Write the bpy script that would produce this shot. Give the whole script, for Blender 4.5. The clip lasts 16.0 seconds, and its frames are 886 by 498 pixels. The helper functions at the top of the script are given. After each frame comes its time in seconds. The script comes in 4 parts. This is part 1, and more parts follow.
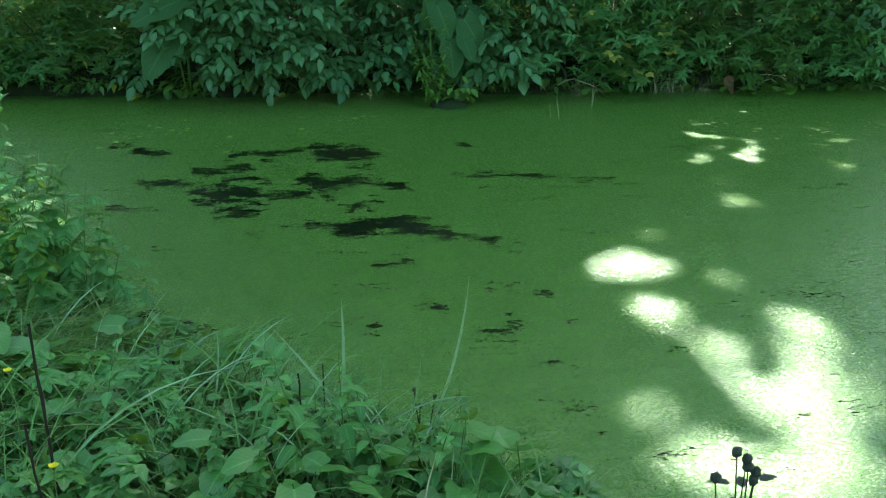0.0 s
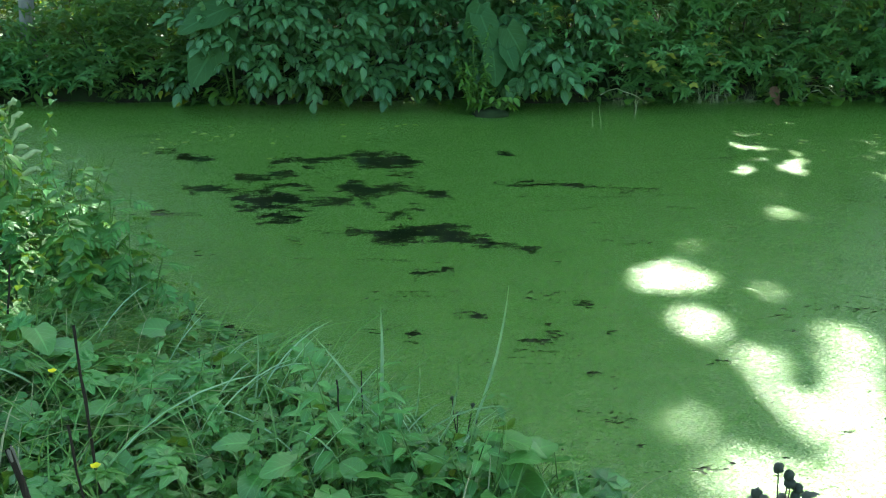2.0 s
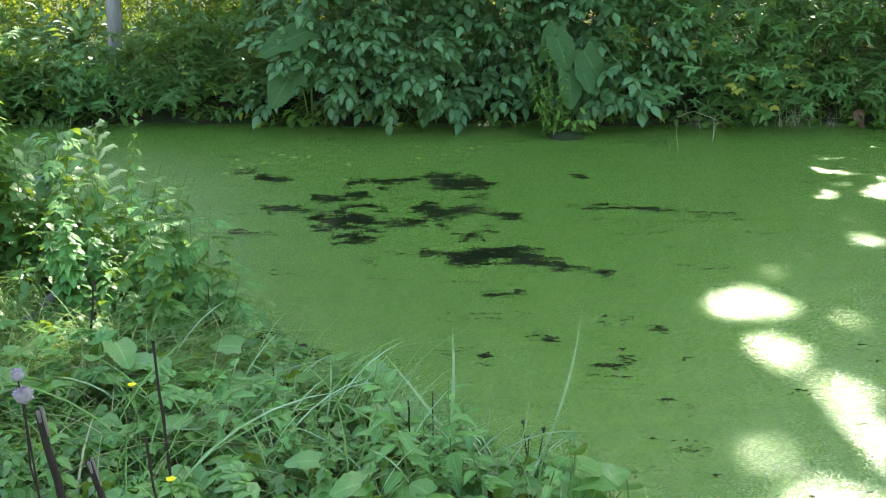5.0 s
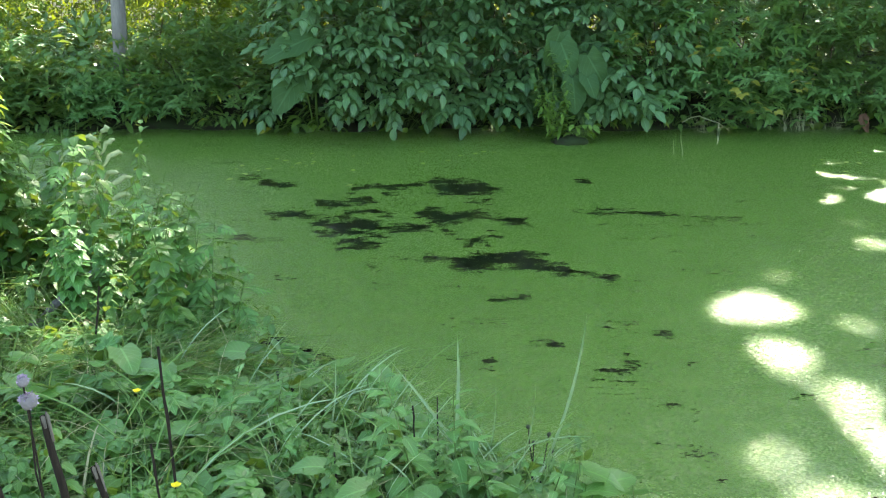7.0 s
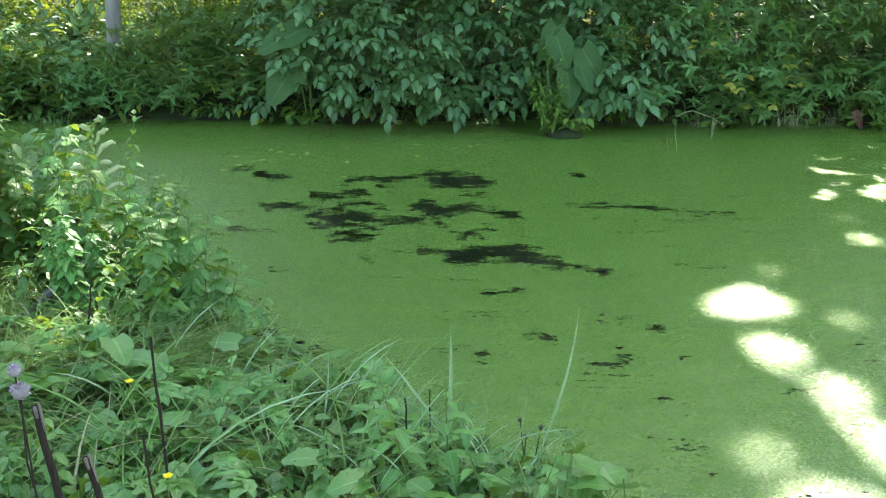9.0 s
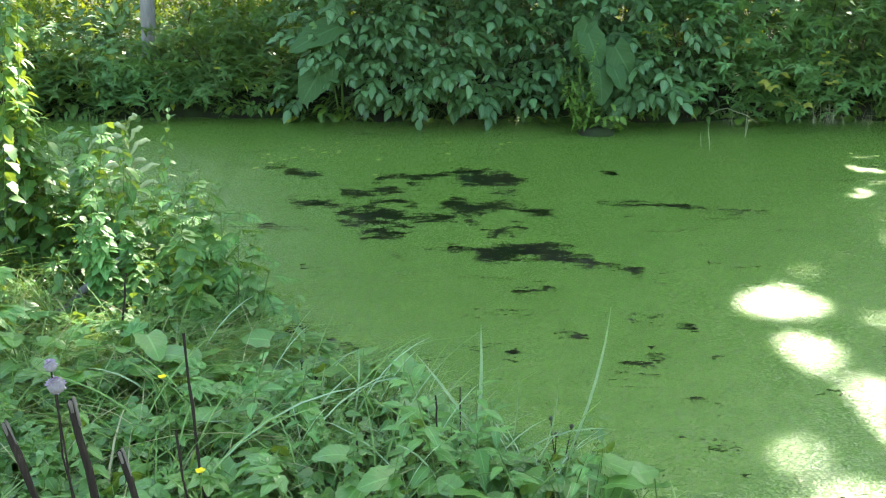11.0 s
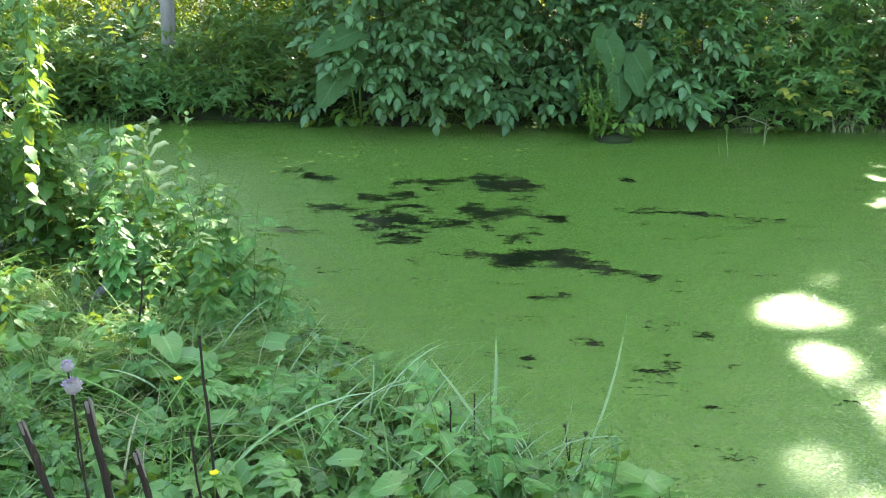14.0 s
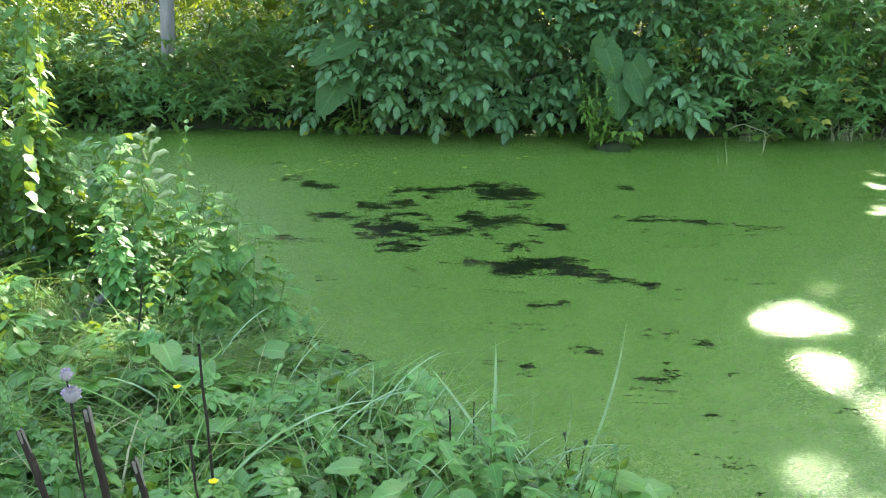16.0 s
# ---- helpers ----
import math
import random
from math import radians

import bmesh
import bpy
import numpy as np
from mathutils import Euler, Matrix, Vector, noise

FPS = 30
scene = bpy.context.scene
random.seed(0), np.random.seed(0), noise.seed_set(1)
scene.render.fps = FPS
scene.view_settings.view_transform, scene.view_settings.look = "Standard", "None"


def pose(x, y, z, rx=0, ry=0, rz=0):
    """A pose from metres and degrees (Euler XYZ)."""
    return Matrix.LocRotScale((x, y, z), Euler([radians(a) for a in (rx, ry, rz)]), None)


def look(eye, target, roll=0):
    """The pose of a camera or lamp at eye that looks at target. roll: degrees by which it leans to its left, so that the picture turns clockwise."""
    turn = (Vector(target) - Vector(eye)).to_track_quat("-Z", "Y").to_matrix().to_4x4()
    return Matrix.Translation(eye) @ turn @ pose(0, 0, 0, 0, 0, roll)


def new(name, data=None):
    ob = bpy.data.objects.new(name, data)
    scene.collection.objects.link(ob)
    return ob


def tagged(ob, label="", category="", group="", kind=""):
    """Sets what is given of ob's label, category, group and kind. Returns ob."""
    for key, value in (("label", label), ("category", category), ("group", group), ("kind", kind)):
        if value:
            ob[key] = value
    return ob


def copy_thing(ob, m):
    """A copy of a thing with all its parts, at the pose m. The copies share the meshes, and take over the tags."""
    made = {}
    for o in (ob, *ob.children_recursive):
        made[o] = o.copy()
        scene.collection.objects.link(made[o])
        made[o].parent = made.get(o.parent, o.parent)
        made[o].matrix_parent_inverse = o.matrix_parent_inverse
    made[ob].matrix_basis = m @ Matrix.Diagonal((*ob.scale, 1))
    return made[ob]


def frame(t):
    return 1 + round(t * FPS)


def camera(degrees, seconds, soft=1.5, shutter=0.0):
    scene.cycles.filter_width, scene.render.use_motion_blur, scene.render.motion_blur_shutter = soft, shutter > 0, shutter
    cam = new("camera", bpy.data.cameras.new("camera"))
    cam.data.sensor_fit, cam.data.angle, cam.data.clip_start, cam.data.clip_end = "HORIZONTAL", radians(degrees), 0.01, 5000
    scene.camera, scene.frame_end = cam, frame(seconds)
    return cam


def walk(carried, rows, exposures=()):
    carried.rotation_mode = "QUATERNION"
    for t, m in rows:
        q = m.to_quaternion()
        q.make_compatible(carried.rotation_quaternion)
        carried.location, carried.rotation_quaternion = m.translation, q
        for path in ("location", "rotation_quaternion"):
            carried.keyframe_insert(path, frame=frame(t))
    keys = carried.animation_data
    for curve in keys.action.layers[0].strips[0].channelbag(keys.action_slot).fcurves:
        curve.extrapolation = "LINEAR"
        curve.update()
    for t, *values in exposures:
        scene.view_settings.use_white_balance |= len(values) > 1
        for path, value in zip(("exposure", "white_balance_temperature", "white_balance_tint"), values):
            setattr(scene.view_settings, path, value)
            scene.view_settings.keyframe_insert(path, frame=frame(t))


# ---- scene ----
# The eye stands on the near bank of the pond, about two metres over the water.
EYE = (0.0, 0.0, 2.0)
cam = camera(48.7, 16.0, soft=1.1)
walk(cam, [
    (0, pose(*EYE, 71.039, -0.350, -9.550)),
    (0.5, pose(*EYE, 70.639, -0.263, -9.184)),
    (1, pose(*EYE, 70.703, -0.228, -8.273)),
    (1.5, pose(*EYE, 70.920, -0.436, -7.753)),
    (2, pose(*EYE, 71.517, -0.369, -7.077)),
    (2.5, pose(*EYE, 72.207, 0.306, -3.101)),
    (3, pose(*EYE, 72.647, 0.355, -2.724)),
    (3.5, pose(*EYE, 72.475, 0.242, -2.864)),
    (4, pose(*EYE, 72.541, 0.103, -2.815)),
    (6.5, pose(*EYE, 73.079, 0.434, -2.666)),
    (7, pose(*EYE, 73.094, 0.387, -2.557)),
    (7.5, pose(*EYE, 72.859, 0.428, -2.546)),
    (8, pose(*EYE, 72.950, 0.469, -2.484)),
    (8.5, pose(*EYE, 72.441, 0.366, -2.552)),
    (9, pose(*EYE, 72.669, -0.118, -2.798)),
    (11.5, pose(*EYE, 72.529, 0.273, -0.394)),
    (12, pose(*EYE, 72.968, 0.209, 0.109)),
    (12.5, pose(*EYE, 73.172, 0.151, 0.251)),
    (13, pose(*EYE, 72.968, -0.161, 0.125)),
    (13.5, pose(*EYE, 73.024, -0.205, 0.102)),
    (14, pose(*EYE, 72.853, -0.087, 0.059)),
    (14.5, pose(*EYE, 73.000, 0.000, -0.000)),
    (15, pose(*EYE, 73.203, -0.198, -0.128)),
    (15.5, pose(*EYE, 73.101, 0.094, -0.076)),
    (16, pose(*EYE, 73.327, -0.073, 0.018)),
], exposures=[(0.0, 2.0, 6900, -19), (1.0, 2.18, 6900, -19), (2.0, 2.26, 6950, -16), (2.6, 2.66, 7150, 3), (3.2, 2.75, 7250, 8), (9.0, 2.82, 7450, 8), (12.0, 2.95, 7450, 8), (16.0, 3.0, 7450, 8)])

# ---- light ----
SUN_AZ, SUN_EL = radians(22), radians(43)          # ahead of the eye, somewhat to the right
SUN = Vector((math.sin(SUN_AZ) * math.cos(SUN_EL), math.cos(SUN_AZ) * math.cos(SUN_EL), math.sin(SUN_EL)))
world = bpy.data.worlds.new("sky")
scene.world = world
world.use_nodes = True
wn = world.node_tree
sky = wn.nodes.new("ShaderNodeTexSky")
sky.sky_type, sky.sun_disc = "NISHITA", False
sky.sun_elevation, sky.sun_rotation = SUN_EL, SUN_AZ
wn.nodes["Background"].inputs["Strength"].default_value = 0.122
wn.links.new(sky.outputs[0], wn.nodes["Background"].inputs["Color"])
sun = new("sun", bpy.data.lights.new("sun", "SUN"))
sun.data.energy, sun.data.angle, sun.data.color = 4.8, radians(0.53), (1.0, 0.96, 0.93)
sun.matrix_world = look(SUN * 40, (0, 0, 0))


# ---- materials ----
class Nodes:
    """A small helper round a material's node tree."""

    def __init__(self, name):
        self.mat = bpy.data.materials.new(name)
        self.mat.use_nodes = True
        self.tree = self.mat.node_tree
        self.tree.nodes.clear()
        self.out = self.add("ShaderNodeOutputMaterial")

    def add(self, kind, **values):
        node = self.tree.nodes.new(kind)
        for key, value in values.items():
            node.inputs[key.replace("_", " ")].default_value = value
        return node

    def link(self, a, b):
        self.tree.links.new(a, b)

    def noise(self, scale, detail=4.0, rough=0.6, coord="Object", stretch=None):
        tc = self.add("ShaderNodeTexCoord")
        n = self.add("ShaderNodeTexNoise", Scale=scale, Detail=detail, Roughness=rough)
        source = tc.outputs[coord]
        if stretch:
            mp = self.add("ShaderNodeMapping")
            mp.inputs["Scale"].default_value = stretch
            self.link(source, mp.inputs["Vector"])
            source = mp.outputs[0]
        self.link(source, n.inputs["Vector"])
        return n.outputs["Fac"]

    def ramp(self, source, stops):
        r = self.add("ShaderNodeValToRGB")
        e = r.color_ramp.elements
        while len(e) < len(stops):
            e.new(0.5)
        for el, (p, c) in zip(e, stops):
            el.position, el.color = p, (*c, 1)
        self.link(source, r.inputs[0])
        return r.outputs[0]

    def mix(self, fac, a, b, blend="MIX"):
        m = self.add("ShaderNodeMix")
        m.data_type, m.blend_type = "RGBA", blend
        for sock, v in ((m.inputs[0], fac), (m.inputs[6], a), (m.inputs[7], b)):
            if isinstance(v, (int, float)):
                sock.default_value = v
            elif isinstance(v, tuple):
                sock.default_value = (*v, 1)
            else:
                self.link(v, sock)
        return m.outputs[2]

    def math(self, op, a, b=0.0):
        m = self.add("ShaderNodeMath")
        m.operation = op
        for sock, v in ((m.inputs[0], a), (m.inputs[1], b)):
            if isinstance(v, (int, float)):
                sock.default_value = v
            else:
                self.link(v, sock)
        return m.outputs[0]

    def bump(self, height, strength, distance):
        b = self.add("ShaderNodeBump", Strength=strength, Distance=distance)
        self.link(height, b.inputs["Height"])
        return b.outputs[0]


def leaf_material(name, dark, light, rough=0.42, through_light=0.35, vein=0.25, yellow=None, share=0.05, gloss=0.32):
    """A leaf: colour by leaf and by patch, a paler midrib and side veins, light that passes through."""
    n = Nodes(name)
    geo = n.add("ShaderNodeNewGeometry")
    tint = n.mix(geo.outputs["Random Per Island"], dark, light)
    patch = n.noise(9.0, 3.0)
    info = n.add("ShaderNodeObjectInfo")
    tint = n.mix(n.math("MULTIPLY", info.outputs["Random"], 0.45), tint, tuple(0.62 * a + 0.9 * b * s for a, b, s in zip(dark, light, (0.62, 0.45, 0.30))))
    tint = n.mix(n.math("MULTIPLY", patch, 0.45), tint, tuple(0.55 * c for c in dark))
    if yellow:
        pick = n.math("GREATER_THAN", n.math("FRACT", n.math("MULTIPLY", geo.outputs["Random Per Island"], 17.31)), 1 - share)
        tint = n.mix(pick, tint, yellow)
    uv = n.add("ShaderNodeUVMap")
    sep = n.add("ShaderNodeSeparateXYZ")
    n.link(uv.outputs[0], sep.inputs[0])
    off = n.math("ABSOLUTE", n.math("SUBTRACT", sep.outputs[0], 0.5))
    rib = n.math("LESS_THAN", off, 0.035)
    side = n.math("SINE", n.math("MULTIPLY", n.math("SUBTRACT", sep.outputs[1], n.math("MULTIPLY", off, 0.7)), 42.0))
    side = n.math("GREATER_THAN", side, 0.9)
    veins = n.math("MAXIMUM", rib, n.math("MULTIPLY", side, 0.45))
    pale = tuple(min(1.0, c * 1.7 + 0.03) for c in light)
    tint = n.mix(n.math("MULTIPLY", veins, vein), tint, pale)
    p = n.add("ShaderNodeBsdfPrincipled", Roughness=rough)
    p.inputs["Specular IOR Level"].default_value = gloss
    n.link(tint, p.inputs["Base Color"])
    n.link(n.bump(n.math("ADD", n.math("MULTIPLY", veins, -0.6), n.noise(60.0, 3.0)), 0.5, 0.004), p.inputs["Normal"])
    tr = n.add("ShaderNodeBsdfTranslucent")
    n.link(n.mix(0.6, tint, (0.42, 0.52, 0.03), "MIX"), tr.inputs["Color"])
    mx = n.add("ShaderNodeMixShader")
    mx.inputs[0].default_value = 0.8 * through_light
    n.link(p.outputs[0], mx.inputs[1])
    n.link(tr.outputs[0], mx.inputs[2])
    n.link(mx.outputs[0], n.out.inputs[0])
    return n.mat


def rough_material(name, stops, scale, rough=0.9, bump=0.4, distance=0.02, stretch=None, fine=60.0):
    """Earth, bark, dry stalks: two scales of colour and relief."""
    n = Nodes(name)
    big, small = n.noise(scale, 6.0, 0.65, stretch=stretch), n.noise(fine, 4.0, 0.7, stretch=stretch)
    both = n.math("ADD", n.math("MULTIPLY", big, 0.65), n.math("MULTIPLY", small, 0.35))
    p = n.add("ShaderNodeBsdfPrincipled", Roughness=rough)
    p.inputs["Specular IOR Level"].default_value = 0.2
    n.link(n.ramp(both, stops), p.inputs["Base Color"])
    n.link(n.bump(both, bump, distance), p.inputs["Normal"])
    n.link(p.outputs[0], n.out.inputs[0])
    return n.mat


def duckweed_material():
    """Floating leaflets of a few millimetres; the film breaks up where the cover runs thin."""
    n = Nodes("duckweed")
    tc = n.add("ShaderNodeTexCoord")
    v = n.add("ShaderNodeTexVoronoi", Scale=150.0)
    n.link(tc.outputs["Object"], v.inputs["Vector"])
    sep = n.add("ShaderNodeSeparateColor")
    n.link(v.outputs["Color"], sep.inputs[0])
    tint = n.ramp(sep.outputs[0], [(0.0, (0.036, 0.100, 0.010)), (0.5, (0.084, 0.184, 0.026)), (1.0, (0.154, 0.258, 0.068))])
    drift = n.noise(0.55, 5.0, 0.6, stretch=(1.0, 2.2, 1.0))
    tint = n.mix(n.math("MULTIPLY", drift, 0.85), tint, (0.074, 0.160, 0.016))
    streak = n.noise(2.2, 6.0, 0.7, stretch=(0.6, 3.0, 1.0))
    tint = n.mix(n.ramp(streak, [(0.42, (0, 0, 0)), (0.75, (0.6, 0.6, 0.6))]), tint, (0.134, 0.240, 0.040))
    p = n.add("ShaderNodeBsdfPrincipled")
    p.inputs["Specular IOR Level"].default_value = 0.45
    n.link(tint, p.inputs["Base Color"])
    n.link(n.math("ADD", n.math("MULTIPLY", sep.outputs[1], 0.28), 0.10), p.inputs["Roughness"])
    relief = n.math("MULTIPLY", v.outputs["Distance"], -1.0)
    lean = n.add("ShaderNodeVectorMath")
    lean.operation = "MULTIPLY_ADD"
    n.link(v.outputs["Color"], lean.inputs[0])
    lean.inputs[1].default_value, lean.inputs[2].default_value = (0.56, 0.56, 0.0), (-0.28, -0.28, 0.0)
    tip = n.add("ShaderNodeVectorMath")
    n.link(lean.outputs[0], tip.inputs[0])
    n.link(n.bump(relief, 0.5, 0.003), tip.inputs[1])
    even = n.add("ShaderNodeVectorMath")
    even.operation = "NORMALIZE"
    n.link(tip.outputs[0], even.inputs[0])
    n.link(even.outputs[0], p.inputs["Normal"])
    at = n.add("ShaderNodeAttribute")
    at.attribute_name = "cover"
    ragged = n.math("ADD", n.math("MULTIPLY", n.math("SUBTRACT", n.noise(6.5, 7.0, 0.72, stretch=(0.8, 1.5, 1.0)), 0.5), 0.34),
                    n.math("MULTIPLY", n.math("SUBTRACT", n.noise(48.0, 5.0, 0.8, stretch=(0.7, 1.2, 1.0)), 0.5), 0.22))
    # hairline cracks and thin scattered holes in the film
    crack = n.math("ABSOLUTE", n.math("SUBTRACT", n.noise(0.9, 5.0, 0.65, stretch=(0.5, 2.4, 1.0)), 0.5))
    patchy = n.math("SUBTRACT", n.noise(1.7, 3.0, 0.6, stretch=(0.7, 1.6, 1.0)), 0.52)
    holes = n.math("SUBTRACT", n.noise(55.0, 3.0, 0.7, stretch=(0.7, 1.3, 1.0)), 0.62)
    crack = n.math("MULTIPLY", n.math("MULTIPLY", n.math("LESS_THAN", crack, 0.006), n.math("GREATER_THAN", patchy, 0.06)), n.math("GREATER_THAN", holes, -0.12))
    holes = n.math("MULTIPLY", n.math("GREATER_THAN", holes, 0.01), n.math("GREATER_THAN", patchy, 0.085))
    specks = n.math("MULTIPLY", n.math("GREATER_THAN", n.noise(105.0, 2.0, 0.6, stretch=(0.8, 1.2, 1.0)), 0.68), n.math("GREATER_THAN", n.noise(3.1, 4.0, 0.65), 0.50))
    ragged = n.math("SUBTRACT", ragged, n.math("MULTIPLY", n.math("MAXIMUM", n.math("MAXIMUM", crack, holes), specks), 2.0))
    here = n.math("GREATER_THAN", n.math("ADD", at.outputs["Fac"], ragged), 0.0)
    clear = n.add("ShaderNodeBsdfTransparent")
    mx = n.add("ShaderNodeMixShader")
    n.link(here, mx.inputs[0])
    n.link(clear.outputs[0], mx.inputs[1])
    n.link(p.outputs[0], mx.inputs[2])
    n.link(mx.outputs[0], n.out.inputs[0])
    return n.mat


def water_material():
    n = Nodes("dark_water")
    p = n.add("ShaderNodeBsdfPrincipled", Roughness=0.14)
    n.link(n.ramp(n.noise(3.0), [(0.3, (0.002, 0.003, 0.002)), (0.8, (0.005, 0.006, 0.004))]), p.inputs["Base Color"])
    n.link(n.bump(n.noise(9.0, 3.0), 0.12, 0.01), p.inputs["Normal"])
    n.link(p.outputs[0], n.out.inputs[0])
    return n.mat


M_WATER, M_WEED = water_material(), duckweed_material()
M_EARTH = rough_material("earth", [(0.25, (0.014, 0.011, 0.008)), (0.45, (0.028, 0.026, 0.015)), (0.55, (0.026, 0.045, 0.014)), (0.8, (0.045, 0.062, 0.024))], 3.0, 0.95, 0.8, 0.05)
M_BARK = rough_material("bark", [(0.25, (0.10, 0.095, 0.085)), (0.5, (0.21, 0.20, 0.18)), (0.8, (0.34, 0.33, 0.30))], 6.0, 0.9, 0.9, 0.02, (3, 3, 0.5))
M_PETAL = rough_material("fallen_petal", [(0.25, (0.26, 0.34, 0.07)), (0.7, (0.44, 0.50, 0.15))], 30.0, 0.6, 0.2, 0.002)
M_STEM = rough_material("green_stem", [(0.25, (0.06, 0.11, 0.03)), (0.6, (0.12, 0.20, 0.05)), (0.85, (0.18, 0.17, 0.07))], 12.0, 0.6, 0.3, 0.004)
M_TWIG = rough_material("brown_twig", [(0.25, (0.035, 0.026, 0.018)), (0.6, (0.09, 0.068, 0.045)), (0.85, (0.16, 0.13, 0.09))], 10.0, 0.85, 0.5, 0.006, (3, 3, 0.6))
M_STALK = rough_material("dead_stalk", [(0.3, (0.012, 0.009, 0.006)), (0.58, (0.030, 0.022, 0.015)), (0.72, (0.10, 0.08, 0.055)), (0.9, (0.22, 0.19, 0.14))], 14.0, 0.85, 0.6, 0.006, (4, 4, 0.35))
M_STRAW = rough_material("dry_straw", [(0.25, (0.17, 0.19, 0.09)), (0.6, (0.32, 0.34, 0.19)), (0.9, (0.50, 0.51, 0.36))], 20.0, 0.7, 0.3, 0.003)
M_SPLIT = rough_material("split_wood", [(0.25, (0.07, 0.06, 0.045)), (0.6, (0.16, 0.14, 0.11)), (0.9, (0.27, 0.24, 0.19))], 40.0, 0.85, 0.5, 0.003, (4, 4, 0.5))
M_CREAM = rough_material("cream_tassel", [(0.25, (0.22, 0.29, 0.13)), (0.6, (0.37, 0.43, 0.22)), (0.9, (0.52, 0.55, 0.33))], 90.0, 0.8, 0.9, 0.006)
M_DRYLEAF = rough_material("dry_leaf", [(0.25, (0.07, 0.035, 0.022)), (0.6, (0.16, 0.09, 0.055)), (0.9, (0.26, 0.17, 0.12))], 14.0, 0.8, 0.6, 0.01)
M_PURPLE = rough_material("thistle_floret", [(0.25, (0.24, 0.13, 0.24)), (0.55, (0.42, 0.34, 0.42)), (0.9, (0.62, 0.58, 0.60))], 60.0, 0.8, 0.5, 0.004)
M_DOWN = rough_material("thistle_down", [(0.25, (0.16, 0.15, 0.13)), (0.6, (0.26, 0.23, 0.23)), (0.9, (0.38, 0.33, 0.34))], 60.0, 0.9, 0.5, 0.004)
M_BUR = rough_material("bur", [(0.25, (0.02, 0.022, 0.016)), (0.6, (0.05, 0.055, 0.04)), (0.9, (0.10, 0.09, 0.06))], 80.0, 0.8, 0.6, 0.004)
M_YELLOW = rough_material("yellow_petal", [(0.25, (0.65, 0.50, 0.01)), (0.7, (0.80, 0.68, 0.03))], 50.0, 0.4, 0.2, 0.002)
M_ELDER = leaf_material("shrub_leaf", (0.018, 0.080, 0.026), (0.145, 0.325, 0.122), 0.40, 0.28, gloss=0.46)
M_NETTLE = leaf_material("nettle_leaf", (0.045, 0.130, 0.030), (0.115, 0.240, 0.060), 0.50, 0.33, yellow=(0.30, 0.33, 0.04), share=0.012)
M_FINE = leaf_material("mugwort_leaf", (0.060, 0.190, 0.050), (0.165, 0.350, 0.110), 0.48, 0.32)
M_BURDOCK = leaf_material("burdock_leaf", (0.030, 0.092, 0.030), (0.060, 0.150, 0.046), 0.62, 0.28, 0.35, gloss=0.2)
M_YOUNG = leaf_material("young_leaf", (0.085, 0.205, 0.032), (0.160, 0.310, 0.055), 0.46, 0.36)
M_BACK = leaf_material("sunlit_leaf", (0.030, 0.080, 0.010), (0.085, 0.150, 0.016), 0.6, 0.38, 0.1, gloss=0.08)
M_SUNNY = leaf_material("sunny_leaf", (0.035, 0.110, 0.008), (0.090, 0.190, 0.016), 0.5, 0.38, 0.1, gloss=0.2)
M_PALE = leaf_material("yellowed_leaf", (0.20, 0.24, 0.035), (0.36, 0.36, 0.06), 0.5, 0.35)
M_HERB = leaf_material("bank_herb_leaf", (0.026, 0.110, 0.018), (0.150, 0.370, 0.075), 0.36, 0.28, yellow=(0.28, 0.33, 0.04), share=0.006, gloss=0.5)
M_GRASS = leaf_material("grass_blade", (0.080, 0.210, 0.045), (0.225, 0.400, 0.120), 0.42, 0.30, 0.3, yellow=(0.36, 0.35, 0.18), share=0.10, gloss=0.42)
M_BLADE = leaf_material("pale_grass_blade", (0.28, 0.45, 0.24), (0.40, 0.57, 0.36), 0.40, 0.30, 0.2, gloss=0.5)
M_SOFT = leaf_material("hemp_nettle_leaf", (0.032, 0.130, 0.024), (0.160, 0.360, 0.085), 0.42, 0.32, yellow=(0.30, 0.36, 0.06), share=0.01, gloss=0.48)
M_MINT = leaf_material("mint_leaf", (0.036, 0.165, 0.032), (0.185, 0.440, 0.112), 0.38, 0.26, 0.3, gloss=0.40)
M_CANOPY = leaf_material("canopy_leaf", (0.035, 0.090, 0.025), (0.065, 0.140, 0.040), 0.45, 0.22)

# ---- mesh helpers ----
rng = np.random.default_rng(7)


